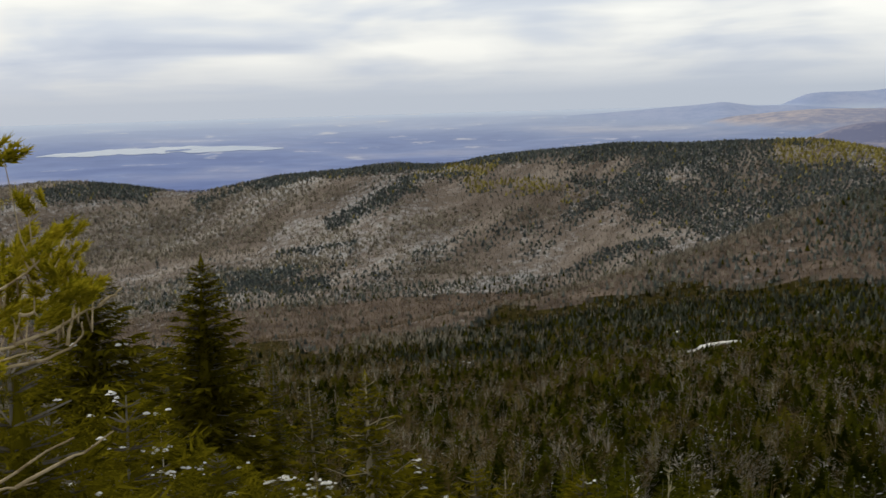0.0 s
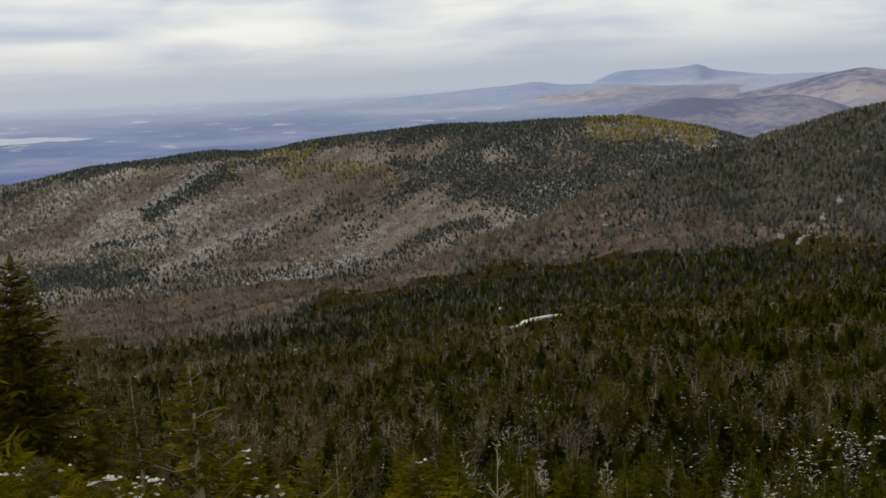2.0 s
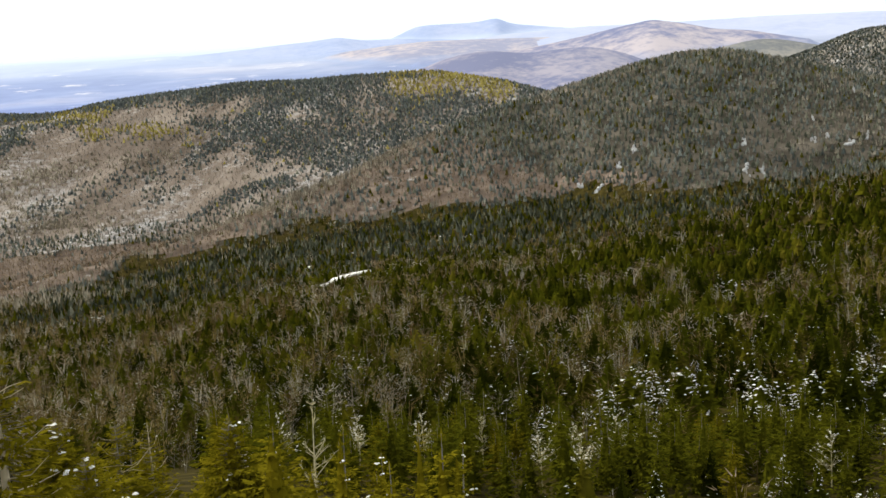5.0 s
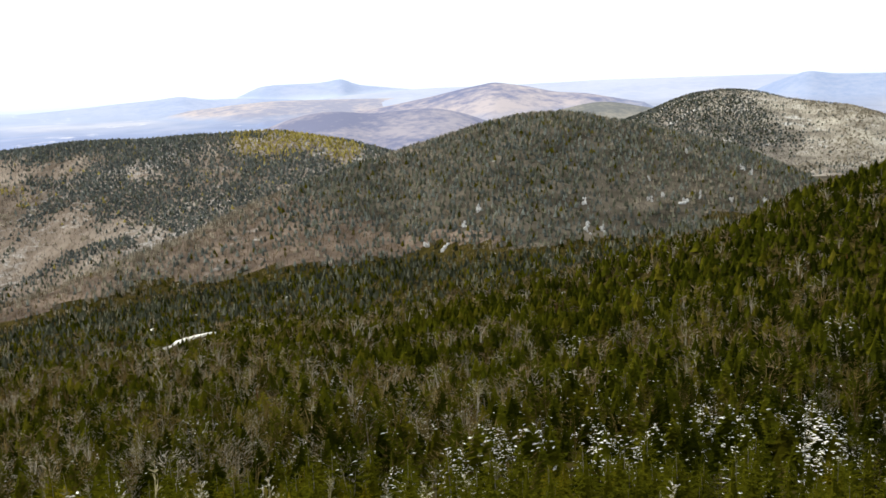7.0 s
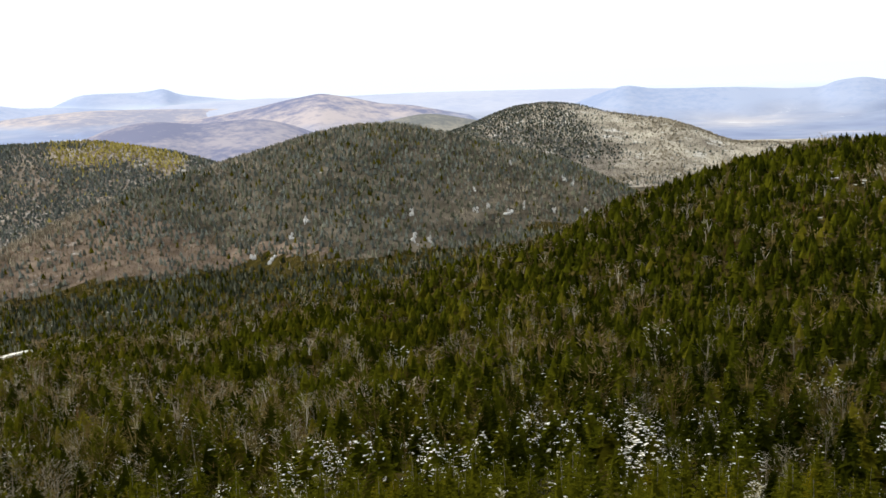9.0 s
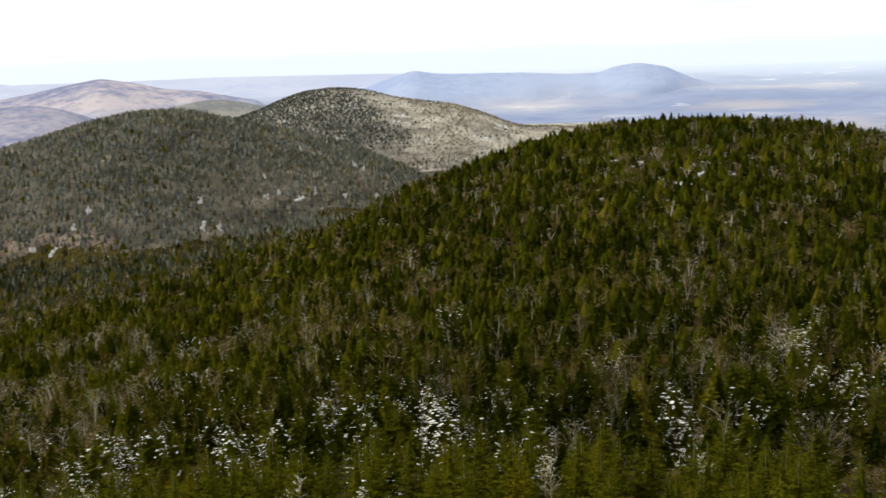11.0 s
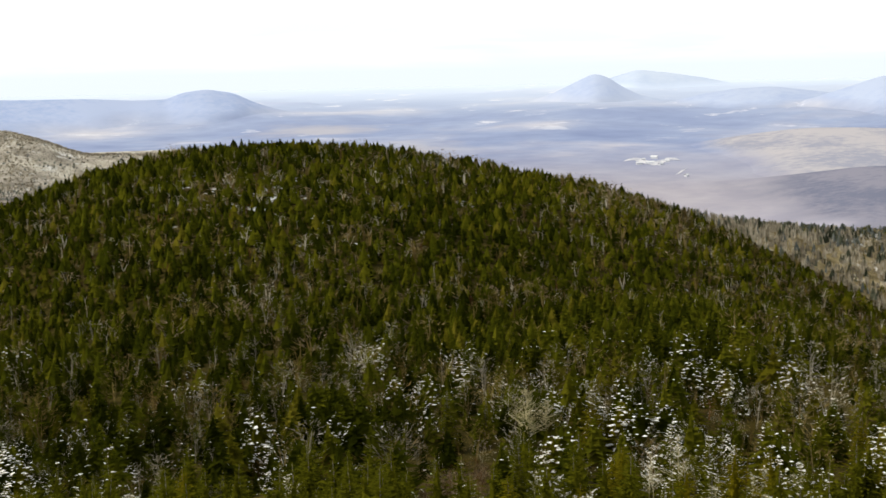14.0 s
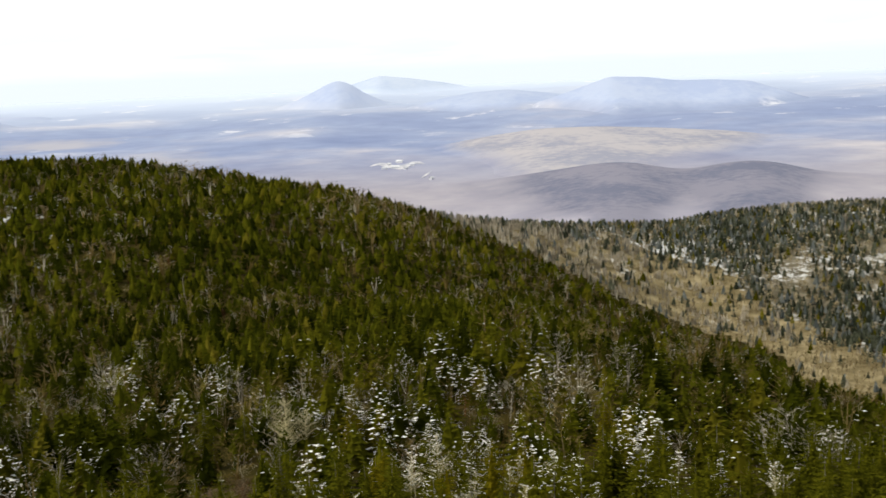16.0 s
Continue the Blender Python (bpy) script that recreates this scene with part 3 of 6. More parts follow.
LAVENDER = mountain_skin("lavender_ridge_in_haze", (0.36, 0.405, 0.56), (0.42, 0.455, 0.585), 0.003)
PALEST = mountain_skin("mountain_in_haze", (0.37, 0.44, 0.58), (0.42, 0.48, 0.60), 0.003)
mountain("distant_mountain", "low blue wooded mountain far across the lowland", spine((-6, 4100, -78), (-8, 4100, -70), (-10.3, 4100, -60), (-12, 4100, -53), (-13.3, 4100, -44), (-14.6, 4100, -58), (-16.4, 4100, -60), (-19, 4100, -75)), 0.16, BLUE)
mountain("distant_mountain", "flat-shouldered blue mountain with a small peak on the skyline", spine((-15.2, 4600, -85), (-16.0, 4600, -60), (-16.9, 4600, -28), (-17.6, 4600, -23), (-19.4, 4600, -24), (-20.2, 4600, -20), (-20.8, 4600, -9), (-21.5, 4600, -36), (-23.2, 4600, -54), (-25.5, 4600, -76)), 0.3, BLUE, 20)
# Added ridge: stands in for lavender haze and covers the pale plain.
mountain("distant_mountain", "long faint ridge in lavender haze colour along the skyline", spine((-18, 3900, -90), (-21, 3900, -62), (-25, 3900, -52), (-29, 3900, -54), (-33, 3900, -50), (-37, 3900, -53), (-41, 3900, -56), (-46, 3900, -66), (-52, 3900, -84), (-58, 3900, -96)), 0.10, LAVENDER, 25)
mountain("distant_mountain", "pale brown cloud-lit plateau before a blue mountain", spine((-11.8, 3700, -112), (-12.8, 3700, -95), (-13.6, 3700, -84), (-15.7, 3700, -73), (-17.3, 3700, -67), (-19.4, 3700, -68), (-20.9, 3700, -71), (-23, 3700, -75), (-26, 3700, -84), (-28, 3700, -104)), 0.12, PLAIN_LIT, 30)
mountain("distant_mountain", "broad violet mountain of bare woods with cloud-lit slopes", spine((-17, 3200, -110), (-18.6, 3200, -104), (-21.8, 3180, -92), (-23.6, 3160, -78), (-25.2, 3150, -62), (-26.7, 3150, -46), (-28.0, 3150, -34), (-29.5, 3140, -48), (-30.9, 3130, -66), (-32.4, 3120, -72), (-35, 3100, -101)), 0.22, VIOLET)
mountain("distant_mountain", "hazy violet foothill with two low rounded tops", spine((-14.5, 2500, -150), (-16.7, 2500, -108), (-17.7, 2500, -90), (-19.1, 2500, -74), (-20.7, 2500, -70), (-22.0, 2500, -82), (-23.6, 2500, -77), (-25.2, 2500, -74), (-26.8, 2500, -90), (-29, 2500, -135)), 0.2, HAZE_VIOLET, 20)
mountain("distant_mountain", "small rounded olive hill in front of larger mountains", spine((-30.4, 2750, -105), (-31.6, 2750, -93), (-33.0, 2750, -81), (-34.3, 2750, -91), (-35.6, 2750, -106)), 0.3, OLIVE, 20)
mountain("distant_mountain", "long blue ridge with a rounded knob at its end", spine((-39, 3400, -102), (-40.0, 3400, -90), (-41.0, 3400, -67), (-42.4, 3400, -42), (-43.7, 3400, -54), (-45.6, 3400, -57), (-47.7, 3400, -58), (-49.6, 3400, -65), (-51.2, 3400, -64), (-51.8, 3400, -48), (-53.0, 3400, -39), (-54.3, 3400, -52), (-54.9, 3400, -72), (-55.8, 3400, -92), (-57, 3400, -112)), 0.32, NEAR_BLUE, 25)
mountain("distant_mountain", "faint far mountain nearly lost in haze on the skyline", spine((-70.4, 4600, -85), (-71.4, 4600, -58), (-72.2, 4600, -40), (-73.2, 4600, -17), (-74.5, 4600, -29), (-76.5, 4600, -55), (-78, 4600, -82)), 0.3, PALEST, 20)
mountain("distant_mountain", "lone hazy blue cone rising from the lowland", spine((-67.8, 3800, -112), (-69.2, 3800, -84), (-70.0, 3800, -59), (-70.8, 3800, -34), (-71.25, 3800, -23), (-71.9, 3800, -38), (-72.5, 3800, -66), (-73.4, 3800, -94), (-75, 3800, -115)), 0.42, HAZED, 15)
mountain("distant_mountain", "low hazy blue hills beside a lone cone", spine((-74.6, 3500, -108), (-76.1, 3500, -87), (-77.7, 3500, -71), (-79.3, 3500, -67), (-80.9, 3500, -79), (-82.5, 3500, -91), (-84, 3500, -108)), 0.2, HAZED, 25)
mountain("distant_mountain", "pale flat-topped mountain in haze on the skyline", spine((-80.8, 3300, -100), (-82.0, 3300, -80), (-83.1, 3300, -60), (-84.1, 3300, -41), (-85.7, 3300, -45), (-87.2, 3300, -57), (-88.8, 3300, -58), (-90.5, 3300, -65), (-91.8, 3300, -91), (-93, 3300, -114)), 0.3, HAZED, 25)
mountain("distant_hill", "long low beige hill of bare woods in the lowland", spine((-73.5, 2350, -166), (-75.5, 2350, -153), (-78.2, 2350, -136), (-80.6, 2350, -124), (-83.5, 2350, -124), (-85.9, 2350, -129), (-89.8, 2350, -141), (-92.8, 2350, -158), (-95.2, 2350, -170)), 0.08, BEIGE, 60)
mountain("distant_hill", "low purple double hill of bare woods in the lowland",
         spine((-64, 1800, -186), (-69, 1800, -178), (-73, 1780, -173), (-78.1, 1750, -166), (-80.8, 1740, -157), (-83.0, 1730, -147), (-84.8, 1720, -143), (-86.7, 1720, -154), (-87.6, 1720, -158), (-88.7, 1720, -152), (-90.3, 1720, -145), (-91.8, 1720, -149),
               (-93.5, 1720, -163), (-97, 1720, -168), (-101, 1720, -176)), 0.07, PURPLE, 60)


# ---- forest ----
rng = np.random.default_rng(7)


def conifer_template(blades, kind, snow=0.0, ragged=0.4, slim=0.27):
    """A spruce of unit height: a close dark spire, small boughs all over it, and snow on their ends."""
    V, F, M = [], [], []
    stout = 0.34 if blades < 20 else 0.26 if blades < 60 else 0.17
    slim, curve = slim * rng.uniform(0.8, 1.35), rng.uniform(0.55, 0.95)

    def tri(p, q, s, m):
        F.append((len(V), len(V) + 1, len(V) + 2))
        V.extend((p, q, s))
        M.append(m)

    # two tiers, the lower one blunt, make an uneven full crown
    for broad, low, high in ((0.80, 0.0, rng.uniform(0.66, 0.82)), (0.46, rng.uniform(0.28, 0.42), 0.97)):
        foot = [(broad * slim * rng.uniform(0.7, 1.15) * math.cos(a), broad * slim * rng.uniform(0.7, 1.15) * math.sin(a), low + rng.uniform(0.0, 0.1)) for a in np.arange(5) * 1.2566 + rng.uniform(-0.3, 0.3, 5)]
        tip = (0.05 * rng.normal() * (low == 0), 0.05 * rng.normal() * (low == 0), high)
        for i in range(5):
            tri(foot[i], foot[(i + 1) % 5], tip, kind)
    for i in range(blades):
        h = 1 - (i + rng.uniform(0, 1)) / blades * 0.95
        a = rng.uniform(0, 2 * math.pi)
        reach = slim * (1.02 - h) ** curve * rng.uniform(1 - 0.6 * ragged, 1 + ragged) + 0.015
        w = stout * reach * rng.uniform(0.7, 1.3) + 0.012
        ca, sa, near = math.cos(a), math.sin(a), 0.35 * reach
        drop = reach * rng.uniform(-0.15, 0.4)
        tri((near * ca - w * sa, near * sa + w * ca, h - 0.2 * drop), (reach * ca, reach * sa, h - drop), (near * ca + w * sa, near * sa - w * ca, h - 0.2 * drop - 0.03), kind)
        for _ in range(rng.poisson(1.3 * snow)):
            f, e = rng.uniform(0.6, 1.05), (0.0035 + 0.015 * reach) * rng.uniform(0.5, 1.8)
            x, y, z = f * reach * ca, f * reach * sa, h - f * drop + 0.012
            long = rng.uniform(1.8, 4.6) * e
            tri((x - long * sa, y + long * ca, z), (x - 1.3 * e * ca, y - 1.3 * e * sa, z + 0.9 * e), (x + long * sa, y - long * ca, z - 0.3 * e), S_)
    return np.array(V), np.array(F), np.array(M)


def spire_template(blades, kind, slim=0.30):
    """A spruce far off: an uneven spire with a few boughs that break its outline."""
    V, F, M = [], [], []
    slim = slim * rng.uniform(0.8, 1.25)
    foot = [(slim * rng.uniform(0.55, 1.1) * math.cos(a), slim * rng.uniform(0.55, 1.1) * math.sin(a), rng.uniform(0.0, 0.14)) for a in np.arange(5) * 1.2566 + rng.uniform(-0.3, 0.3, 5)]
    tip = (rng.normal(0, 0.02), rng.normal(0, 0.02), rng.uniform(0.9, 1.0))
    for i in range(5):
        F.append((len(V), len(V) + 1, len(V) + 2))
        V.extend((foot[i], foot[(i + 1) % 5], tip))
        M.append(kind)
    for i in range(blades):
        h, a = 0.9 - 0.75 * (i + rng.uniform(0, 1)) / blades, rng.uniform(0, 6.28)
        reach, w = slim * (1.05 - h) * rng.uniform(1.0, 1.5) + 0.05, 0.10 + 0.08 * (1 - h)
        ca, sa = math.cos(a), math.sin(a)
        F.append((len(V), len(V) + 1, len(V) + 2))
        V.extend(((-w * sa, w * ca, h), (reach * ca, reach * sa, h - 0.10), (w * sa, -w * ca, h + 0.02)))
        M.append(kind)
    return np.array(V), np.array(F), np.array(M)


def bare_template(sticks, kind, snow=0.0, spread=0.2, thick=0.014):
    """A leafless crown: trunk and upswept limbs as slender three-cornered rods."""
    V, F, M = [], [], []

    def rod(p, q, w, m):
        p, q = Vector(p), Vector(q)
        s = (q - p).cross(Vector((0.3, 0.5, 0.2))).normalized() * w
        u = (q - p).cross(s).normalized() * w
        n = len(V)
        V.extend((tuple(p + s), tuple(p - 0.5 * s + 0.8 * u), tuple(p - 0.5 * s - 0.8 * u), tuple(q)))
        F.extend(((n, n + 1, n + 3), (n + 1, n + 2, n + 3), (n + 2, n, n + 3)))
        M.extend((m, m, m))

    rod((0, 0, 0), (rng.normal(0, 0.02), rng.normal(0, 0.02), 0.98), thick, kind)
    for i in range(sticks):
        h = rng.uniform(0.2, 0.85)
        a = rng.uniform(0, 2 * math.pi)
        d = spread * rng.uniform(0.3, 1.25)
        rod((0, 0, h), (d * math.cos(a), d * math.sin(a), min(1.02, h + rng.uniform(0.02, 0.34))), thick * rng.uniform(0.4, 0.8), S_ if rng.uniform() < snow else kind)
    return np.array(V), np.array(F), np.array(M)


def twig_template(slivers, kind, trunk=B_, spread=0.36, fat=1.0):
    """A far leafless crown: a pale stem and many slivers of twig."""
    V, F, M = [], [], []

    def tri(p, q, s, m):
        F.append((len(V), len(V) + 1, len(V) + 2))
        V.extend((p, q, s))
        M.append(m)

    for a in (0.0, 1.6):
        tri((0.03 * fat * math.cos(a), 0.03 * fat * math.sin(a), 0), (-0.03 * fat * math.cos(a), -0.03 * fat * math.sin(a), 0), (0, 0, 0.9), trunk)
    for i in range(slivers):
        a, h, d = rng.uniform(0, 6.28), rng.uniform(0.3, 0.8), spread * rng.uniform(0.35, 1.1)
        w = rng.uniform(0.035, 0.06) * fat
        up = h + rng.uniform(0.05, 0.3)
        ca, sa = math.cos(a), math.sin(a)
        tri((0.25 * d * ca - w * sa, 0.25 * d * sa + w * ca, h), (0.25 * d * ca + w * sa, 0.25 * d * sa - w * ca, h + 0.04), (d * ca, d * sa, min(1.0, up)), kind)
    return np.array(V), np.array(F), np.array(M)


def stem_template(stems, kind, fat=1.0):
    """A clump of pale upright stems, as bare birches look from far off."""
    V, F, M = [], [], []
    for _ in range(stems):
        a, d, h, w = rng.uniform(0, 6.28), 0.3 * rng.uniform() ** 0.5, rng.uniform(0.6, 1.0), fat * rng.uniform(0.05, 0.10)
        x, y, lean = d * math.cos(a), d * math.sin(a), rng.normal(0, 0.05)
        for t in (0.2, 1.8):
            F.append((len(V), len(V) + 1, len(V) + 2))
            V.extend(((x - w * math.cos(t), y - w * math.sin(t), 0.1), (x + w * math.cos(t), y + w * math.sin(t), 0.1), (x + lean, y + lean, h)))
            M.append(kind)
    return np.array(V), np.array(F), np.array(M)


def brush_template(slivers, kind, trunk=B_, long=0.16, fat=0.008, snow=0.0):
    """A leafless crown nearer by: stems, and fine twigs strewn through the crown's whole depth."""
    V, F, M = [], [], []

    def sliver(p, q, w, m):
        p, q = Vector(p), Vector(q)
        s = (q - p).cross(Vector((rng.normal(), rng.normal(), 0.2))).normalized() * w
        F.append((len(V), len(V) + 1, len(V) + 2))
        V.extend((tuple(p + s), tuple(p - s), tuple(q)))
        M.append(m)

    for _ in range(3):
        d = rng.normal(0, 0.09, 2)
        sliver((0, 0, 0), (d[0], d[1], rng.uniform(0.75, 1.0)), 2.0 * fat, trunk)
    for _ in range(slivers):
        h = rng.uniform(0.22, 0.92)
        d = rng.uniform(0, 1) ** 0.6 * 0.34 * math.sin(math.pi * min(1.0, h * 0.95)) ** 0.7
        a, o = rng.uniform(0, 6.28), rng.normal(0, 0.5)
        p = (d * math.cos(a), d * math.sin(a), h)
        e = long * rng.uniform(0.5, 1.2)
        q = (p[0] + e * 0.6 * math.cos(a + o), p[1] + e * 0.6 * math.sin(a + o), h + e * rng.uniform(0.3, 0.9))
        sliver(p, q, fat * rng.uniform(0.6, 1.3), kind)
        if rng.uniform() < snow:
            c = Vector(p).lerp(Vector(q), rng.uniform(0.2, 0.9))
            sliver(c, c + Vector((rng.normal(0, 0.016), rng.normal(0, 0.016), rng.uniform(0.0, 0.014))), 0.009, S_)
    return np.array(V), np.array(F), np.array(M)


def sown(name, label, templates, picks, x, y, high, wide=1.0):
    """One stand of trees in one mesh."""
    Vs, Fs, Ms, Ts, n = [], [], [], [], 0
    z = land(x, y)
    for k, (V, F, M) in enumerate(templates):
        sel = np.nonzero(picks == k)[0]
        if not len(sel):
            continue
        a = rng.uniform(0, 2 * np.pi, len(sel))
        h = high[sel]
        w = h * wide * rng.uniform(0.8, 1.25, len(sel))
        lean = rng.normal(0, 0.03, (len(sel), 2))
        ca, sa = np.cos(a)[:, None], np.sin(a)[:, None]
        px = (V[None, :, 0] * ca - V[None, :, 1] * sa) * w[:, None] + lean[:, :1] * V[None, :, 2] * h[:, None] + x[sel][:, None]
        py = (V[None, :, 0] * sa + V[None, :, 1] * ca) * w[:, None] + lean[:, 1:] * V[None, :, 2] * h[:, None] + y[sel][:, None]
        pz = V[None, :, 2] * h[:, None] + z[sel][:, None] - 0.15
        Vs.append(np.stack([px, py, pz], -1).reshape(-1, 3))
        Fs.append((F[None] + (np.arange(len(sel)) * len(V))[:, None, None]).reshape(-1, 3) + n)
        Ms.append(np.tile(M, len(sel)))
        Ts.append(np.repeat(rng.uniform(0, 1, len(sel)), len(M)))
        n += len(sel) * len(V)
    ob = link_mesh(name, np.concatenate(Vs), np.concatenate(Fs), TREE_SKINS, np.concatenate(Ms))
    ob.data.attributes.new("tone", "FLOAT", "FACE").data.foreach_set("value", np.concatenate(Ts).astype(np.float32))
    return tagged(ob, label, "forest", kind="stuff")


def scatter(r0, r1, gap, b0=-104, b1=27):
    """Jittered places between two distances, open to view from the summit."""
    n = int(2 * r1 / gap)
    g = (np.arange(n) - n / 2) * gap
    x, y = [v.ravel() for v in np.meshgrid(g, g)]
    x, y = x + rng.uniform(-0.5, 0.5, x.shape) * gap, y + rng.uniform(-0.5, 0.5, y.shape) * gap
    r, b = polar(x, y)
    ok = (r > r0) & (r < r1) & (b > b0) & (b < b1)
    x, y, r, b = x[ok], y[ok], r[ok], b[ok]
    ok = in_view(r, b)
    return x[ok], y[ok]


def sight_lines():
    rr, bb = np.geomspace(20, 2600, 240), np.radians(np.arange(-106, 30, 0.5))
    R, B = np.meshgrid(rr, bb, indexing="ij")
    e = land(-R * np.sin(B), R * np.cos(B)) / R
    return rr, np.degrees(bb), e, np.maximum.accumulate(e, 0)


SR, SB, SE, SM = sight_lines()


def in_view(r, b):
    i = np.clip(np.searchsorted(SR, r), 0, len(SR) - 1)
    j = np.clip(np.round((b - SB[0]) / 0.5).astype(int), 0, len(SB) - 1)
    return SE[i, j] + 9.0 / r > SM[i, j]


STRIP_AT = [-14.12, -13.55, -12.82, -12.24, -11.63]
STRIP = [sighted(b, down, 480, 600) for b, down in zip(STRIP_AT, (11.70, 11.82, 11.92, 12.06, 12.33))]
GAP = sighted(-11.1, 11.37, 590, 700)


def off_clearing(x, y):
    """Away from the snowy clearing and the gap before it."""
    r, b = polar(x, y)
    return ~((b < -11.4) & (b > -14.3) & (np.abs(r - np.interp(b, STRIP_AT, STRIP) + 10) < 17)) & ~((b < -10.9) & (b > -11.5) & (np.abs(r - GAP + 6) < 16))


CRAGS = [(b, sighted(b, down, 640, 1080), wide, high) for b, down, wide, high in (  # bearing, dip, breadth and height
    (-32.22, 7.55, 3.6, 9), (-32.11, 6.41, 2.2, 5), (-32.92, 7.80, 2.4, 4), (-36.79, 6.57, 4.4, 5), (-35.19, 6.40, 2.6, 4), (-35.78, 6.26, 2.0, 5), (-35.15, 5.46, 2.0, 4), (-36.92, 4.23, 1.6, 6), (-37.54, 6.23, 2.0, 7),
    (-39.47, 5.06, 2.8, 5), (-38.96, 6.55, 2.0, 4), (-39.88, 5.26, 1.8, 6), (-40.47, 6.60, 2.0, 4), (-27.05, 6.56, 2.6, 6), (-26.31, 7.36, 2.4, 4), (-25.35, 8.38, 4.2, 4), (-24.48, 8.24, 2.6, 4))]


def off_crags(x, y):
    """Away from the clearing and from the foot of each crag."""
    r, b = polar(x, y)
    ok = off_clearing(x, y) & (spruce_edge(x, y) > 600)
    for cb, cr, wide, high in CRAGS:
        ok &= ~((np.abs(np.radians(b - cb)) * cr < 0.8 * wide) & (r < cr + 4) & (r > cr - 8 - 2.4 * high))
    return ok


def hashed(n):
    return rng.uniform(0, 1, n)


SNOWY_SPOTS = [(((-27.7, 18.8), (-29.1, 19.3)), 0.8), (((-33.0, 20.1), (-34.6, 20.0)), 0.8), (((-38.3, 18.4), (-39.2, 18.7)), 0.7), (((-42.8, 18.2), (-43.7, 19.6)), 0.7), (((-51.0, 14.7), (-51.2, 15.2)), 0.6), (((-55.2, 18.8), (-56.0, 18.1)), 0.8),
               (((-47.0, 20.0), (-47.9, 19.1)), 0.8), (((-58.8, 18.2), (-59.2, 17.4)), 0.6), (((-60.5, 14.0), (-61.1, 14.5)), 0.5), (((-73.0, 19.4), (-76.4, 18.4)), 1.3), (((-73.6, 14.5), (-74.2, 14.7)), 0.5), (((-76.4, 15.8), (-77.8, 15.9)), 0.6),
               (((-69.3, 19.9), (-69.8, 19.6)), 0.6), (((-77.4, 19.8), (-79.6, 19.6)), 1.2), (((-81.1, 16.9), (-81.6, 17.1)), 0.6), (((-65.0, 15.1), (-65.4, 15.1)), 0.5), (((-62.5, 16.2), (-63.0, 16.4)), 0.5), (((-86.4, 17.3), (-87.0, 17.6)), 0.6), (((-24.5, 19.6), (-25.2, 20.2)), 0.7)]


def near_mix(x, y):
    """Snowiness and hardwood share of the close slopes."""
    r, b = polar(x, y)
    low = fbm(x, y, 28, 3, 11)
    snow = np.maximum(1.0 * beside(x, y, SNOWY_SPOTS, 0.9, 81), np.clip(low * 2.6 + 0.03, 0, 0.45) * np.clip((190 - r) / 60, 0, 1)) * np.clip((-17 - b) / 9, 0, 1) * np.clip((b + 90) / 6, 0.25, 1)
    snow = np.maximum(snow, np.clip((low - 0.5) * 3, 0, 0.8) * (r < 380))
    hard = np.clip(0.60 + b / 75, 0.17, 0.52) + 0.24 * np.clip((200 - r) / 70, 0, 1) * np.clip((-18 - b) / 8, 0, 1) * np.where(b > -60, 0.35, 1.0) * np.clip((b + 88) / 5, 0, 1) + np.where(b < -38, 0.35, 0.6) * np.clip(fbm(x, y, 34, 3, 4), -0.6, 1)
    hard = hard + 0.25 * np.clip((-67 - b) / 8, 0, 1) * np.clip((r - 360) / 120, 0, 1)
    return snow, hard


def spruce_edge(x, y):
    """Distance as the wavering far edge of the spruce slope counts it."""
    return polar(x, y)[0] + 110 * fbm(x, y, 80, 4, 33)


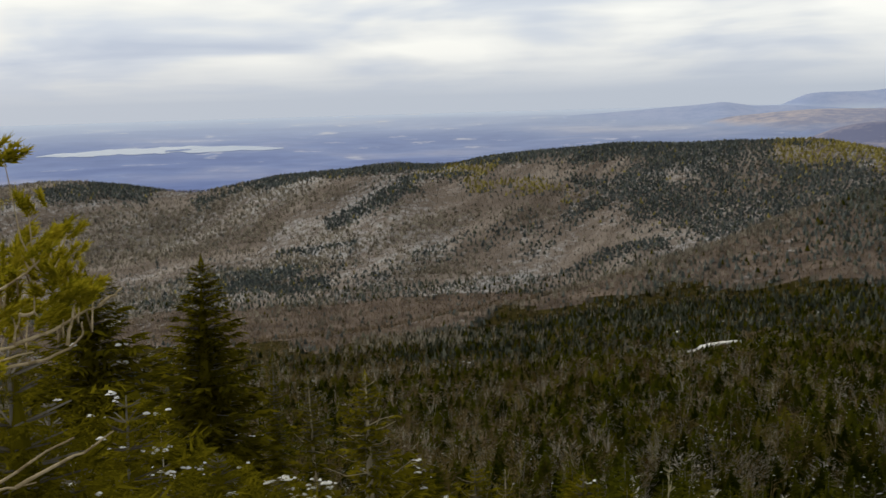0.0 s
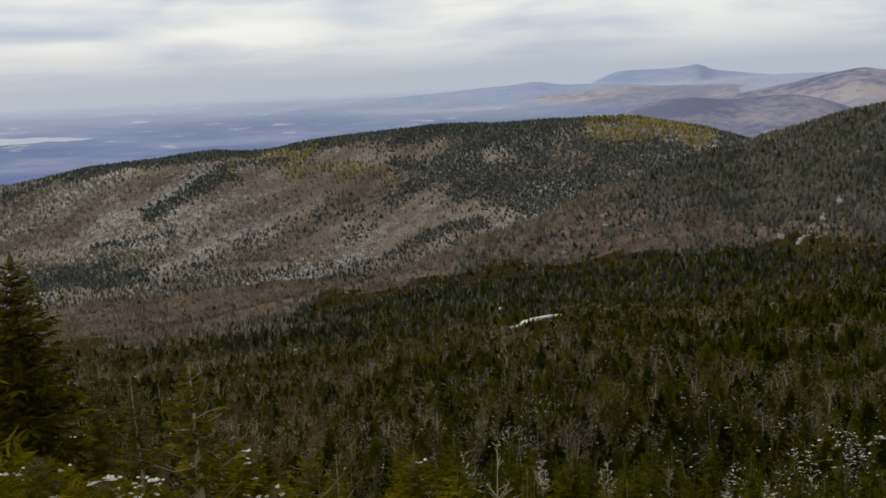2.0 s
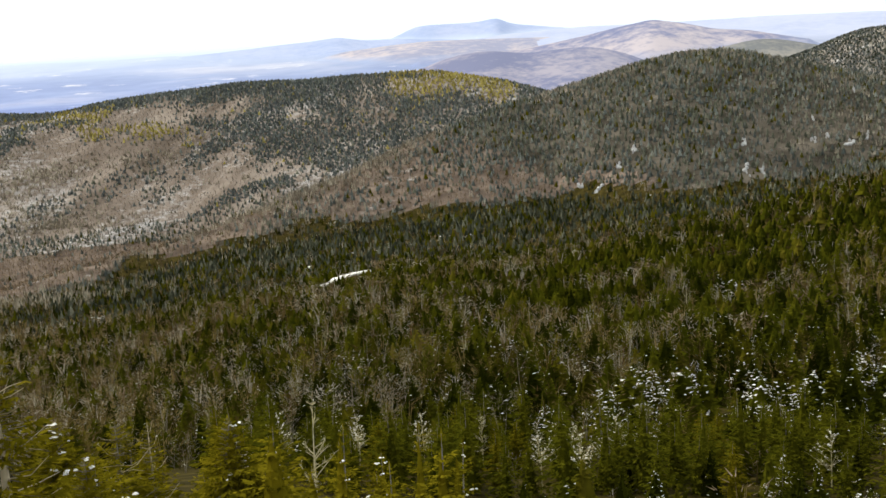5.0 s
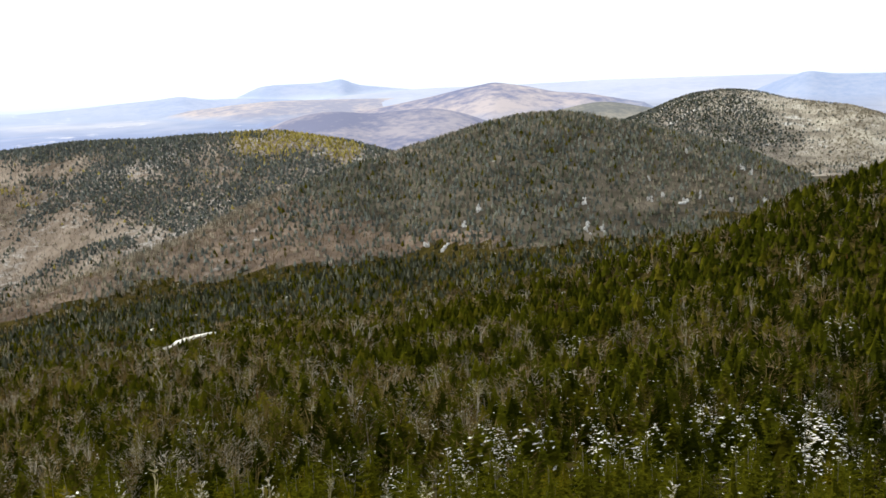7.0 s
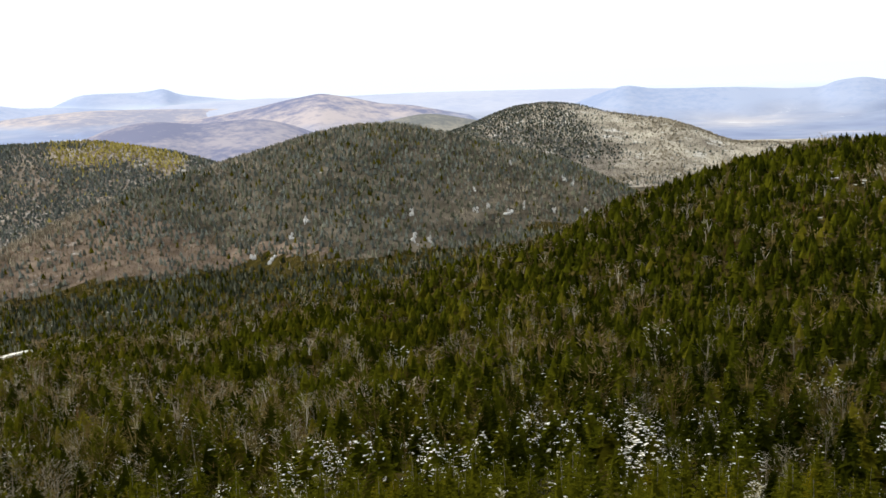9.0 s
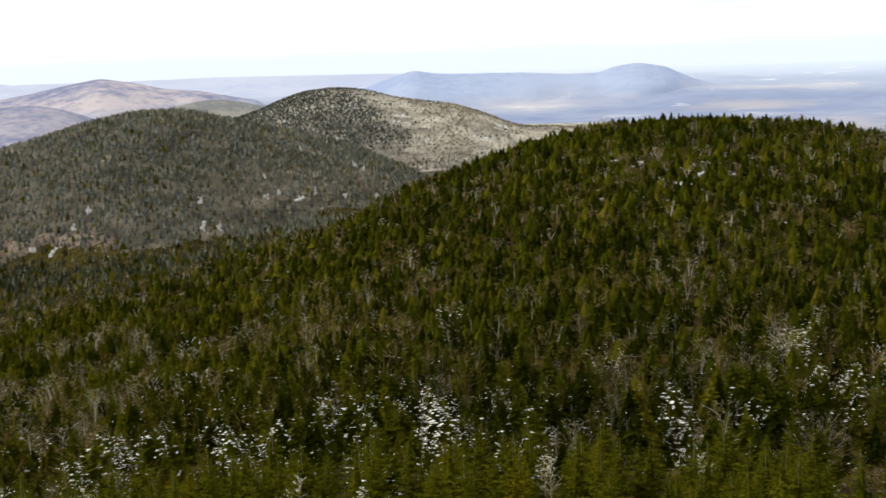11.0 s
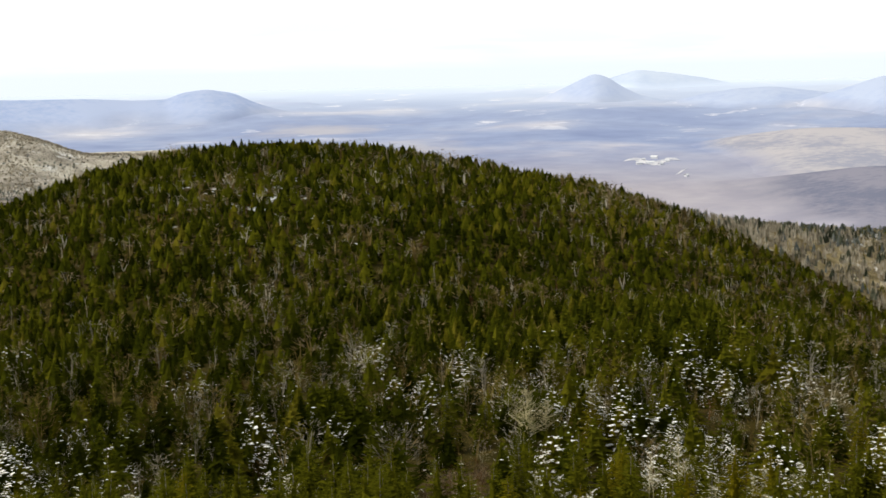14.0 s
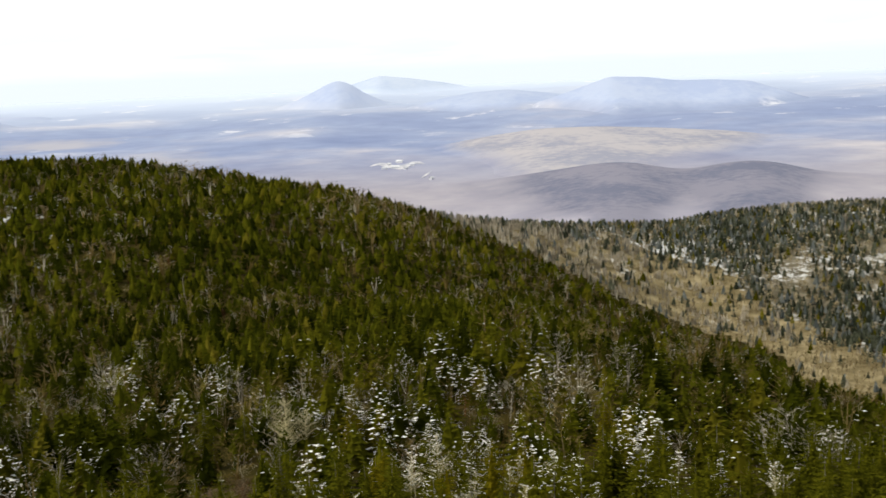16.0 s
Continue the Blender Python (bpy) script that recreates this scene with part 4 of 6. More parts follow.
def slope_forest(name, label, r0, r1, gap, blades, sticks, tall, thick, b1=27, wide=1.12):
    dust = 0.07 if r1 < 250 else 0.0
    con = [conifer_template(blades, N_, dust) for _ in range(5)] + [conifer_template(blades, F_, dust) for _ in range(2)]
    con += [conifer_template(blades, N_, 1.2) for _ in range(2)] + [conifer_template(blades, k, 3.0) for k in (N_, F_)]
    long = 0.14 if sticks > 20 else 0.20
    bare = [bare_template(sticks, B_, 0, 0.13, thick * (0.65 if sticks > 20 else 0.95)) for _ in range(2)]
    bare += [brush_template(sticks * (6 if k == B_ else 4), k, B_ if k == B_ else O_, long * (0.7 if k == B_ else 1), thick * (0.8 if k == B_ else 1.15)) for k in (O_, T_ if sticks < 20 else O_, B_)]
    bare += [brush_template(sticks * 5, B_, B_, 0.10, 0.8 * thick, 0.6)]
    rust = [brush_template(sticks * 4, R_, R_, 0.12, 1.6 * thick)] + [conifer_template(blades, Q_, dust) for _ in range(5)]
    x, y = scatter(r0, r1 if r1 < 600 else r1 + 90, gap, -104, b1)
    ok = off_clearing(x, y) & ~in_saddle(x, y) & off_shrubs(x, y)
    if r1 > 600:
        ok &= spruce_edge(x, y) < r1 + 40 * hashed(len(x))
    x, y = x[ok], y[ok]
    snow, hard = near_mix(x, y)
    u, v, w = hashed(len(x)), hashed(len(x)), hashed(len(x))
    kind = np.where(v < snow * 0.8, np.where(w < 0.5, 7, 9) + (u > 0.5), np.where(v < 0.86, np.floor(u * 5), 5 + (u > 0.5))).astype(int)
    kind = np.where(w > 1 - hard * (1 - 0.5 * snow), np.where(v < 0.07, 11 + (u > 0.5), np.where(v < 0.07 + 0.4 * snow, 16, 13 + np.floor(u * 3))), kind).astype(int)
    kind = np.where(hashed(len(x)) < 0.010 + 0.25 * np.clip(fbm(x, y, 24, 3, 41) - 0.45, 0, 1), 17, kind)
    b = polar(x, y)[1]
    # the darker needle copy paints shade over these bearings
    kind = np.where((kind < 7) & (hashed(len(x)) < np.clip((-36 - b) / 8, 0, 0.55) * np.clip(np.maximum((b + 73) / 8, (-82 - b) / 5), 0.1, 1)), 18 + np.floor(u * 5), kind).astype(int)
    kind = np.where(hashed(len(x)) < 0.022 * np.clip((-30 - b) / 10, 0.2, 1), 11 + (u > 0.5), kind)
    high = tall * (0.38 + 1.05 * hashed(len(x)) ** 1.6) * np.where((kind == 15) | (kind == 16), 0.9, 1.0) * np.where((kind > 10) & (kind < 17), 1.15, np.where(kind == 17, 0.7, 1.0))
    return sown(name, label, con + bare + rust, kind, x, y, high, wide)


BROWN_SHRUBS = [(((-62.9, 20.5), (-65.3, 19.8)), 1.0)]


def off_shrubs(x, y):
    """Away from the open patch of brown shrubs."""
    return beside(x, y, BROWN_SHRUBS, 0.3, 91) < 0.45


slope_forest("fir_thicket", "low dark fir thicket on the steep slope under the summit", 60, 96, 3.8, 60, 10, 3.0, 0.008, -20)
slope_forest("spruce_forest", "dark green spruce and fir slope with snow-dusted tops below the summit", 112, 210, 3.0, 96, 24, 5.0, 0.0055, 27, 1.35)
slope_forest("spruce_forest", "dense dark spruce forest with grey bare crowns in the hollow", 210, 360, 3.1, 26, 8, 4.6, 0.010, 27, 1.45)
slope_forest("spruce_forest", "dense spruce forest over the knob and lower slopes", 360, 620, 3.2, 7, 4, 4.3, 0.016, 27, 1.6)
slope_forest("spruce_forest", "low young spruces filling the gaps on the knob", 330, 620, 3.7, 8, 4, 2.9, 0.015, -36, 1.8)


def far_forest(name, label, r0, r1, b0, b1, gap, share, blades=9, sticks=5, tall=8.5, wide=1.25, light=None, pale=0.25, where=None, needles=(D_, D_, G_, D_), twig=T_, twig_too=None):
    con = [spire_template(blades, k) for k in needles] + [spire_template(blades, Y_ if light else F_ if r1 < 1200 else G_) for _ in range(2)]
    bare = [stem_template(4 if r1 < 1500 else 3, B_, 1.0 if r1 < 1500 else 1.5) for _ in range(2)] + [twig_template(sticks * 3, twig_too or twig if k > 1 else twig, B_ if k == 1 else twig) for k in range(4)]
    x, y = scatter(r0, r1, gap, b0, b1)
    if where:
        ok = where(x, y)
        x, y = x[ok], y[ok]
    u, v = hashed(len(x)), hashed(len(x))
    conifer = v < share(x, y)
    white = np.clip((pale(x, y) if callable(pale) else pale) + 1.8 * fbm(0.7 * (x - y), 0.25 * (x + y), 90, 3, 31), 0.02, 0.95)
    # light, where given, is the share of conifers coloured as sunlit
    young = light(x, y) if light else 0.1
    kind = np.where(conifer, np.where(hashed(len(x)) < young, 4 + (u > 0.5), np.floor(u * 4)), np.where(hashed(len(x)) < white, 6 + (u > 0.5), 8 + np.floor(u * 4))).astype(int)
    high = tall * (0.6 + 0.6 * hashed(len(x))) * np.where(conifer, 1.0, np.where(kind < 8, 1.25, 0.9))
    return sown(name, label, con + bare, kind, x, y, high, wide)


def dome_share(x, y):
    """Spruce on the dome and the valley floor, brown hardwoods down the spur."""
    brown = spur_woods(x, y)
    s = 0.74 + 0.5 * fbm(x, y, 120, 3, 3) - 0.3 * np.exp(-((polar(x, y)[1] + 36.5) / 3.5) ** 2 - ((dip(x, y) - 6.5) / 1.3) ** 2)
    floor = dip(x, y) > line_at(SPUR_FOOT, polar(x, y)[1])
    s = np.where(floor, 0.86 + 0.3 * fbm(x, y, 60, 3, 8), s)
    return np.clip(np.where(brown > 0.75, 0.05, s - 0.6 * brown + 0.6 * brown * fbm(x, y, 40, 3, 23)), 0.02, 0.97)


# stands on the long ridge: lines by bearing and dip, and half their breadth in degrees
# the stand from -14.5 to -19.8 is valley shade drawn as spruce
DARK_STANDS = [(((5.2, 6.0), (3.5, 5.1), (1.6, 4.3)), 0.46), (((11.7, 4.7), (9.2, 4.0), (6.7, 3.6), (4.1, 3.4), (1.5, 3.3)), 0.28), (((1.5, 3.2), (-6.5, 2.8)), 0.32), (((-5.5, 2.8), (-9.2, 2.6), (-13.2, 2.8)), 0.56), (((-6.4, 4.3), (-8.9, 4.6)), 0.41),
               (((-9.8, 5.0), (-14.5, 6.6)), 1.0), (((-14.5, 5.5), (-19.8, 5.1)), 0.36), (((2.5, 10.1), (0.5, 9.6)), 0.31), (((-4.5, 9.2), (-8.4, 7.6), (-10.4, 7.2)), 0.33), (((7.8, 7.3), (4.1, 6.9)), 0.15),
               (((10.6, 8.6), (7.0, 8.0)), 0.18), (((8.4, 9.1), (5.8, 8.8)), 0.20), (((-0.3, 3.9), (-1.6, 3.8)), 0.23), (((18.3, 3.9), (15.8, 4.0), (14.0, 4.2)), 0.4)]
PALE_STANDS = [(((10.7, 4.6), (9.2, 4.3)), 0.23), (((7.3, 4.6), (5.0, 4.6)), 0.61), (((9.2, 6.2), (4.6, 6.5)), 0.51), (((1.2, 5.9), (-5.3, 5.6)), 0.46), (((1.9, 8.0), (-6.2, 8.7)), 0.82), (((-6.0, 6.9), (-8.5, 6.9)), 0.36),
               (((-5.1, 4.7), (-6.4, 4.5)), 0.23), (((2.7, 5.8), (1.6, 4.8)), 0.26)]
# where sun through the clouds is put into the trees' colour
SUNLIT_STANDS = [(((-1.7, 4.2), (-5.6, 4.7)), 0.40), (((0.7, 3.6), (-2.2, 3.6)), 0.20), (((-16.0, 3.1), (-18.4, 3.0), (-20.9, 3.8)), 0.52), (((19.5, 4.2), (21.5, 4.6)), 0.3)]


def ridge_share(x, y):
    """Share of spruce along the long ridge: dark stands, more of them to the east."""
    r, b = polar(x, y)
    east = np.clip((-7 - b) / 6, 0, 1) * np.clip((7.6 - dip(x, y)) / 1.5, 0.15, 1)
    streaks = np.clip(3.0 * (fbm(0.7 * (x - y), 0.25 * (x + y), 90, 4, 6) - 0.16), -0.05, 0.5)
    return np.clip(0.05 + streaks + 1.0 * beside(x, y, DARK_STANDS) + 1.0 * sunlit_stand(x, y) + 0.62 * east - 0.4 * beside(x, y, PALE_STANDS), 0.0, 0.95)


def ridge_pale(x, y):
    """Share of pale birch among the ridge's hardwoods."""
    return 0.16 + 0.75 * beside(x, y, PALE_STANDS) + 0.12 * np.clip((polar(x, y)[1] + 6) / 8, 0, 1)


def sunlit_stand(x, y):
    """Stands on the ridge whose yellow-green colour stands in for patches of sun."""
    return np.clip(1.3 * beside(x, y, SUNLIT_STANDS, 0.9, 64) + 0.03, 0, 1)


def thin_beeches(x, y):
    """Open stand in the beech band, closed on the hill past it."""
    r, b = polar(x, y)
    glade = np.exp(-((b + 92.6) / 1.6) ** 2 - ((r - 670) / 45) ** 2) + np.exp(-((b + 96) / 0.9) ** 2 - ((r - 705) / 40) ** 2)
    return in_saddle(x, y) & (hashed(len(x)) + 0.8 * glade < 0.62 + 0.5 * past_beeches(x, y))


def right_share(x, y):
    """Few spruces among the beeches, many on the hill past them but for two snowy glades."""
    r, b = polar(x, y)
    glade = np.exp(-((b + 92.6) / 1.6) ** 2 - ((r - 670) / 45) ** 2) + np.exp(-((b + 96) / 0.9) ** 2 - ((r - 705) / 40) ** 2)
    return np.clip(0.16 + 0.4 * fbm(x, y, 45, 3, 9) + 0.62 * past_beeches(x, y) - 0.8 * glade, 0.04, 0.9)


far_forest("spruce_forest", "dark green spruce forest on the valley floor under the domed hill", 535, 960, -46, 24, 3.9, lambda x, y: np.clip(0.80 * np.clip((dip(x, y) - line_at(SPUR_FOOT, polar(x, y)[1])) / 1.2 + 0.4, 0.4, 1) + 0.5 * fbm(x, y, 50, 3, 8) - 0.3 * np.clip((polar(x, y)[1] + 4) / 10, 0, 1), 0, 1), 5, 3, 4.6, 1.05, None, 0.08,
           lambda x, y: off_crags(x, y) & on_floor(x, y), (K_, G_, N_, K_), O_, T_)


def dome_pale(x, y):
    return 0.42 - 0.38 * (spur_woods(x, y) > 0.75)


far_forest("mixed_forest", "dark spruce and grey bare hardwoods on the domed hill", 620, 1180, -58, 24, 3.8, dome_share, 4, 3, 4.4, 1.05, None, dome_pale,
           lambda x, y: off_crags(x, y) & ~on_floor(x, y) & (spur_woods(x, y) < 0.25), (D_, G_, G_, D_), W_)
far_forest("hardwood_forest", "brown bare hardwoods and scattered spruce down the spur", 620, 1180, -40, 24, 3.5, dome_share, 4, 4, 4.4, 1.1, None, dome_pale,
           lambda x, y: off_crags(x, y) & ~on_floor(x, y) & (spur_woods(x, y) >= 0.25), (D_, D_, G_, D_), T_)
far_forest("mixed_forest", "bare pale hardwoods and scattered spruce in the snowy saddle", 150, 980, -104, -70, 3.0, right_share, 9, 5, 4.9, 1.0, None, lambda x, y: 0.24 - 0.1 * past_beeches(x, y), thin_beeches, (K_, K_, K_, H_), TAN_)
far_forest("hardwood_forest", "bare grey hardwoods with dark spruce along the long ridge", 1180, 1850, -28, 27, 4.4, ridge_share, 4, 3, 4.6, 1.25, sunlit_stand, ridge_pale, None, (H_, H_, G_, D_), W_, T_)
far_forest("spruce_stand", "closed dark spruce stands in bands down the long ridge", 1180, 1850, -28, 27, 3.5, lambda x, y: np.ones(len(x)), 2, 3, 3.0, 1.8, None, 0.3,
           lambda x, y: ridge_share(x, y) + 0.6 * fbm(x, y, 40, 3, 28) - 1.0 * sunlit_stand(x, y) > 0.35 + 0.5 * hashed(len(x)), (H_, H_, H_, D_))


def hill_west(x, y):
    """The hill's western crown, with an uneven border."""
    return polar(x, y)[1] + 5 * fbm(x, y, 160, 4, 19) > -41.0


def hill_share(x, y):
    """Spruce on the western crown of the snowy hill, scattered over the rest."""
    b = polar(x, y)[1]
    return np.clip(0.85 * np.clip((b + 40.5) / 3.0 + 1.2 * fbm(x, y, 130, 3, 17), 0, 1) + np.where(b > -46, 0.16, 0.05) + 0.5 * fbm(x, y, 90, 3, 18), 0.03, 0.9)


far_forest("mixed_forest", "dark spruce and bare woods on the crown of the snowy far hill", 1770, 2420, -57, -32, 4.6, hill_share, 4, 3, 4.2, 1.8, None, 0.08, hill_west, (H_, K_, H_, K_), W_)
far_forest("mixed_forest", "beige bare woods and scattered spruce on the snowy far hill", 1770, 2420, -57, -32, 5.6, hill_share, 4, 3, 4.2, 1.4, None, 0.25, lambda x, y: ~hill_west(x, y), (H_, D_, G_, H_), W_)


# ---- snow, water and buildings ----


def at(bearing, r):
    return -r * math.sin(radians(bearing)), r * math.cos(radians(bearing))


def part(name, V, F, skin, parent, label="", smooth=False):
    """One mesh under a thing or a part."""
    if len({len(f) for f in F}) > 1:
        F = [t for f in F for t in ([f] if len(f) == 3 else [f[:3], (f[0], f[2], f[3])])]
    ob = link_mesh(name, V, F, [skin], None, smooth)
    ob.parent = parent
    if label:
        ob["label"] = label
    return ob


def drift(name, label, centre_line, half, lift, skin, kind=""):
    """A sheet of snow or water with an uneven rim, draped on the land and a little proud of it."""
    P = []
    for k, (b, r) in enumerate(centre_line):
        x, y = at(b, r)
        w = half * max(0.12, abs(math.sin(math.pi * k / (len(centre_line) - 1))) ** 0.6) * rng.uniform(0.75, 1.2)
        q = r + w
        P.append((at(b, r - w), (x, y), at(b, q)))
    V, F = [], []
    for row in P:
        for k, (x, y) in enumerate(row):
            V.append((x, y, float(land(x, y)) + (lift if k == 1 else lift * 0.55)))
    for i in range(len(P) - 1):
        for k in range(2):
            F.append((3 * i + k, 3 * i + k + 1, 3 * i + k + 4, 3 * i + k + 3))
    n = len(V)
    V += [(x, y, z - lift - 0.6) for x, y, z in V]
    rim = [3 * i for i in range(len(P))] + [3 * len(P) - 2] + [3 * i + 2 for i in reversed(range(len(P)))] + [1]
    for a, c in zip(rim, rim[1:] + rim[:1]):
        F.append((a, c, c + n, a + n))
    if kind:
        V, F = V[:n], [f for f in F if max(f) < n]
    return tagged(link_mesh(name, V, F, [skin], None, bool(kind)), label, {"lake": "lake", "island": "island", "hayfield": "field"}.get(name, "snow"), kind=kind)


# Pale base and emission stand in for reflected sky and haze.
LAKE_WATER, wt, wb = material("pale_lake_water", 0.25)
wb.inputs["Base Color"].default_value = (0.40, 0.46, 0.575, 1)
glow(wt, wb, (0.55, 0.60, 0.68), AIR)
wn = wire(wt, "ShaderNodeBump", {"Strength": 0.15, "Distance": 1.0, "Height": spots(wt, 0.05, 3)})
wt.links.new(wn.outputs[0], wb.inputs["Normal"])

drift("snowy_clearing", "narrow bright white snow-covered clearing among dark spruce",
      [(-11.6 - 0.07 * k, float(np.interp(-11.6 - 0.07 * k, STRIP_AT, STRIP)) + 0.8 * math.sin(k * 0.9)) for k in range(37)], 4.4, 1.2, SNOW)
drift("snow_patch", "small white snow patch in a gap of the spruce forest", [(-10.95 - 0.06 * k, GAP + 0.6 * k) for k in range(6)], 3.0, 0.9, SNOW)
drift("snow_patch", "small white snow patch in a gap of the spruce forest", [(-16.2 - 0.06 * k, sighted(-16.3, 11.65, 480, 600) + 0.8 * k) for k in range(6)], 2.0, 0.9, SNOW)


def crag(b, r, wide, high, seed):
    """A pale ledge with snow on it: a few broken blocks stepping down the slope."""
    g = np.random.default_rng(seed)
    base = new("crag")
    side, out = Vector((math.cos(radians(b)), math.sin(radians(b)), 0)), Vector((-math.sin(radians(b)), math.cos(radians(b)), 0))
    for k in range(7):
        V, F, f = [], [], k / 6
        s = wide * g.uniform(0.14, 0.42)
        c = out * (r + 3 - 2.0 * high * f) + side * g.uniform(-0.65, 0.65) * wide
        z = float(land(c.x, c.y))
        h = min(high, 3.2) * g.uniform(0.3, 0.75)
        n = len(V)
        for lift, w in ((-1.5, 1.1), (0.55 * h, 1.0), (h, 0.55)):
            for a in range(6):
                t = a * 1.047 + g.uniform(-0.3, 0.3)
                p = c + (side * math.cos(t) + out * math.sin(t) * 0.8) * s * w * g.uniform(0.75, 1.25)
                V.append((p.x, p.y, z + lift + g.uniform(-0.12, 0.12) * h))
        V.append((c.x, c.y, z + h * 1.06))
        for row in range(2):
            for a in range(6):
                o, e = n + 6 * row + a, n + 6 * row + (a + 1) % 6
                F += [(o, e, e + 6), (o, e + 6, o + 6)]
        F += [(n + 12 + a, n + 12 + (a + 1) % 6, n + 18) for a in range(6)]
        if k == 0:
            base.location = foot = Vector((c.x, c.y, z))
        part("boulder", [tuple(Vector(v) - foot) for v in V], F, LEDGE, base)
    return tagged(base, "pale snow-plastered rock ledge on the wooded hillside", "rock", "crags on the domed hill")


LEDGE = plain_stuff("snowy_pale_rock", (0.26, 0.25, 0.245), (0.70, 0.72, 0.75), 0.35)
for seed, row in enumerate(CRAGS):
    crag(*row, 300 + seed)
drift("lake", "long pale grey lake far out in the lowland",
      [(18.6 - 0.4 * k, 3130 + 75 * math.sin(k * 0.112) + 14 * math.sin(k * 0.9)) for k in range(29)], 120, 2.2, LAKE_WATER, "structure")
drift("island", "low dark wooded island in the lake", [(12.9 - 0.2 * k, 3150 + 4 * k) for k in range(7)], 18, 4.0, PURPLE, "structure")

# Bluish casts on field, walls and roofs are haze in the colour.
FIELD = mountain_skin("snow_dusted_field", (0.30, 0.31, 0.37), (0.56, 0.55, 0.57), 0.03, False)
WALL_PAINT = plain_stuff("haze_blue_white_boards", (0.46, 0.48, 0.54), (0.60, 0.62, 0.68), 0.5)
ROOFING = plain_stuff("pale_metal_roof", (0.54, 0.56, 0.62), (0.70, 0.72, 0.78), 0.5, 0.5)


def farm_building(b, r, long, deep, high, turn):
    x, y = at(b, r)
    base = new("farm_building")
    base.location, base.rotation_euler = (x, y, float(land(x, y))), (0, 0, turn)
    V = [(sx * long / 2, sy * deep / 2, z) for z in (-2.0, high) for sx, sy in ((-1, -1), (1, -1), (1, 1), (-1, 1))]
    part("wall", V, [(0, 1, 5, 4), (1, 2, 6, 5), (2, 3, 7, 6), (3, 0, 4, 7), (4, 5, 6, 7)], WALL_PAINT, base)
    g = high + deep * 0.35
    V = []
    for sx in (-1, 1):
        V += [(sx * long * 0.53, -deep * 0.56, high - 0.5), (sx * long * 0.53, 0, g), (sx * long * 0.53, deep * 0.56, high - 0.5), (sx * long * 0.53, 0, g - 1.2)]
    part("roof", V, [(0, 4, 5, 1), (1, 5, 6, 2), (0, 1, 3, 3), (3, 7, 4, 0), (2, 6, 7, 3)][:2] + [(0, 3, 7, 4), (3, 2, 6, 7)], ROOFING, base)
    return tagged(base, "pale farm building with a gabled metal roof in the lowland", "building", "farm buildings")


for b, r, long, deep, turn in ((-73.3, 1990, 16, 9, 0.3), (-73.8, 2000, 22, 10, 0.1), (-74.3, 1985, 14, 8, 0.9), (-74.0, 2080, 18, 10, -0.2), (-73.5, 2050, 11, 7, 0.6), (-74.6, 2030, 12, 7, 0.2), (-75.5, 1830, 12, 7, 1.0)):
    farm_building(b, r, 0.6 * long, 0.6 * deep, 3.2, turn + radians(-74))


drift("hayfield", "pale snow-dusted field round farm buildings in the lowland", [(-72.6 - 0.2 * k, 2040 + 30 * math.sin(k * 0.7)) for k in range(14)], 32, 1.0, FIELD, "structure")
drift("hayfield", "pale snow-dusted field in the lowland", [(-75.0 - 0.1 * k, 1850 + 18 * k) for k in range(6)], 9, 1.0, FIELD, "structure")


# ---- trees at hand ----


def rods(segments, sides=5):
    """Tapered round limbs: (from, to, radius at from, radius at to)."""
    V, F = [], []
    for p, q, a, c in segments:
        p, q = Vector(p), Vector(q)
        d = (q - p).normalized()
        s = d.cross(Vector((0.31, 0.77, 0.22))).normalized()
        u = d.cross(s)
        n = len(V)
        for base, rad in ((p, a), (q, c)):
            for k in range(sides):
                t = 2 * math.pi * k / sides
                V.append(tuple(base + (s * math.cos(t) + u * math.sin(t)) * rad))
        for k in range(sides):
            F.append((n + k, n + (k + 1) % sides, n + sides + (k + 1) % sides, n + sides + k))
    return V, F


def blobs(centres, size, rng_, flat=1.0):
    """Small lumps of snow: low uneven mounds."""
    V, F = [], []
    for c in centres:
        n, s = len(V), size * rng_.uniform(0.5, 1.4)
        long, turn = rng_.uniform(0.9, 1.6) * flat, rng_.uniform(0, 3.14)
        for ring, lift in ((1.0, 0.0), (0.6, 0.48 / flat)):
            for k in range(6):
                t = 1.0472 * k
                x, y = s * long * ring * math.cos(t) * rng_.uniform(0.75, 1.2), s * ring * math.sin(t) * rng_.uniform(0.75, 1.2)
                V.append((c[0] + x * math.cos(turn) - y * math.sin(turn), c[1] + x * math.sin(turn) + y * math.cos(turn), c[2] + s * (lift + rng_.uniform(-0.08, 0.08))))
        V.append((c[0], c[1], c[2] + 0.7 * s / flat))
        V.append((c[0], c[1], c[2] - 0.2 * s))
        for k in range(6):
            o, e = n + k, n + (k + 1) % 6
            F += [(o, e, e + 6), (o, e + 6, o + 6), (o + 6, e + 6, n + 12), (e, o, n + 13)]
    return V, F


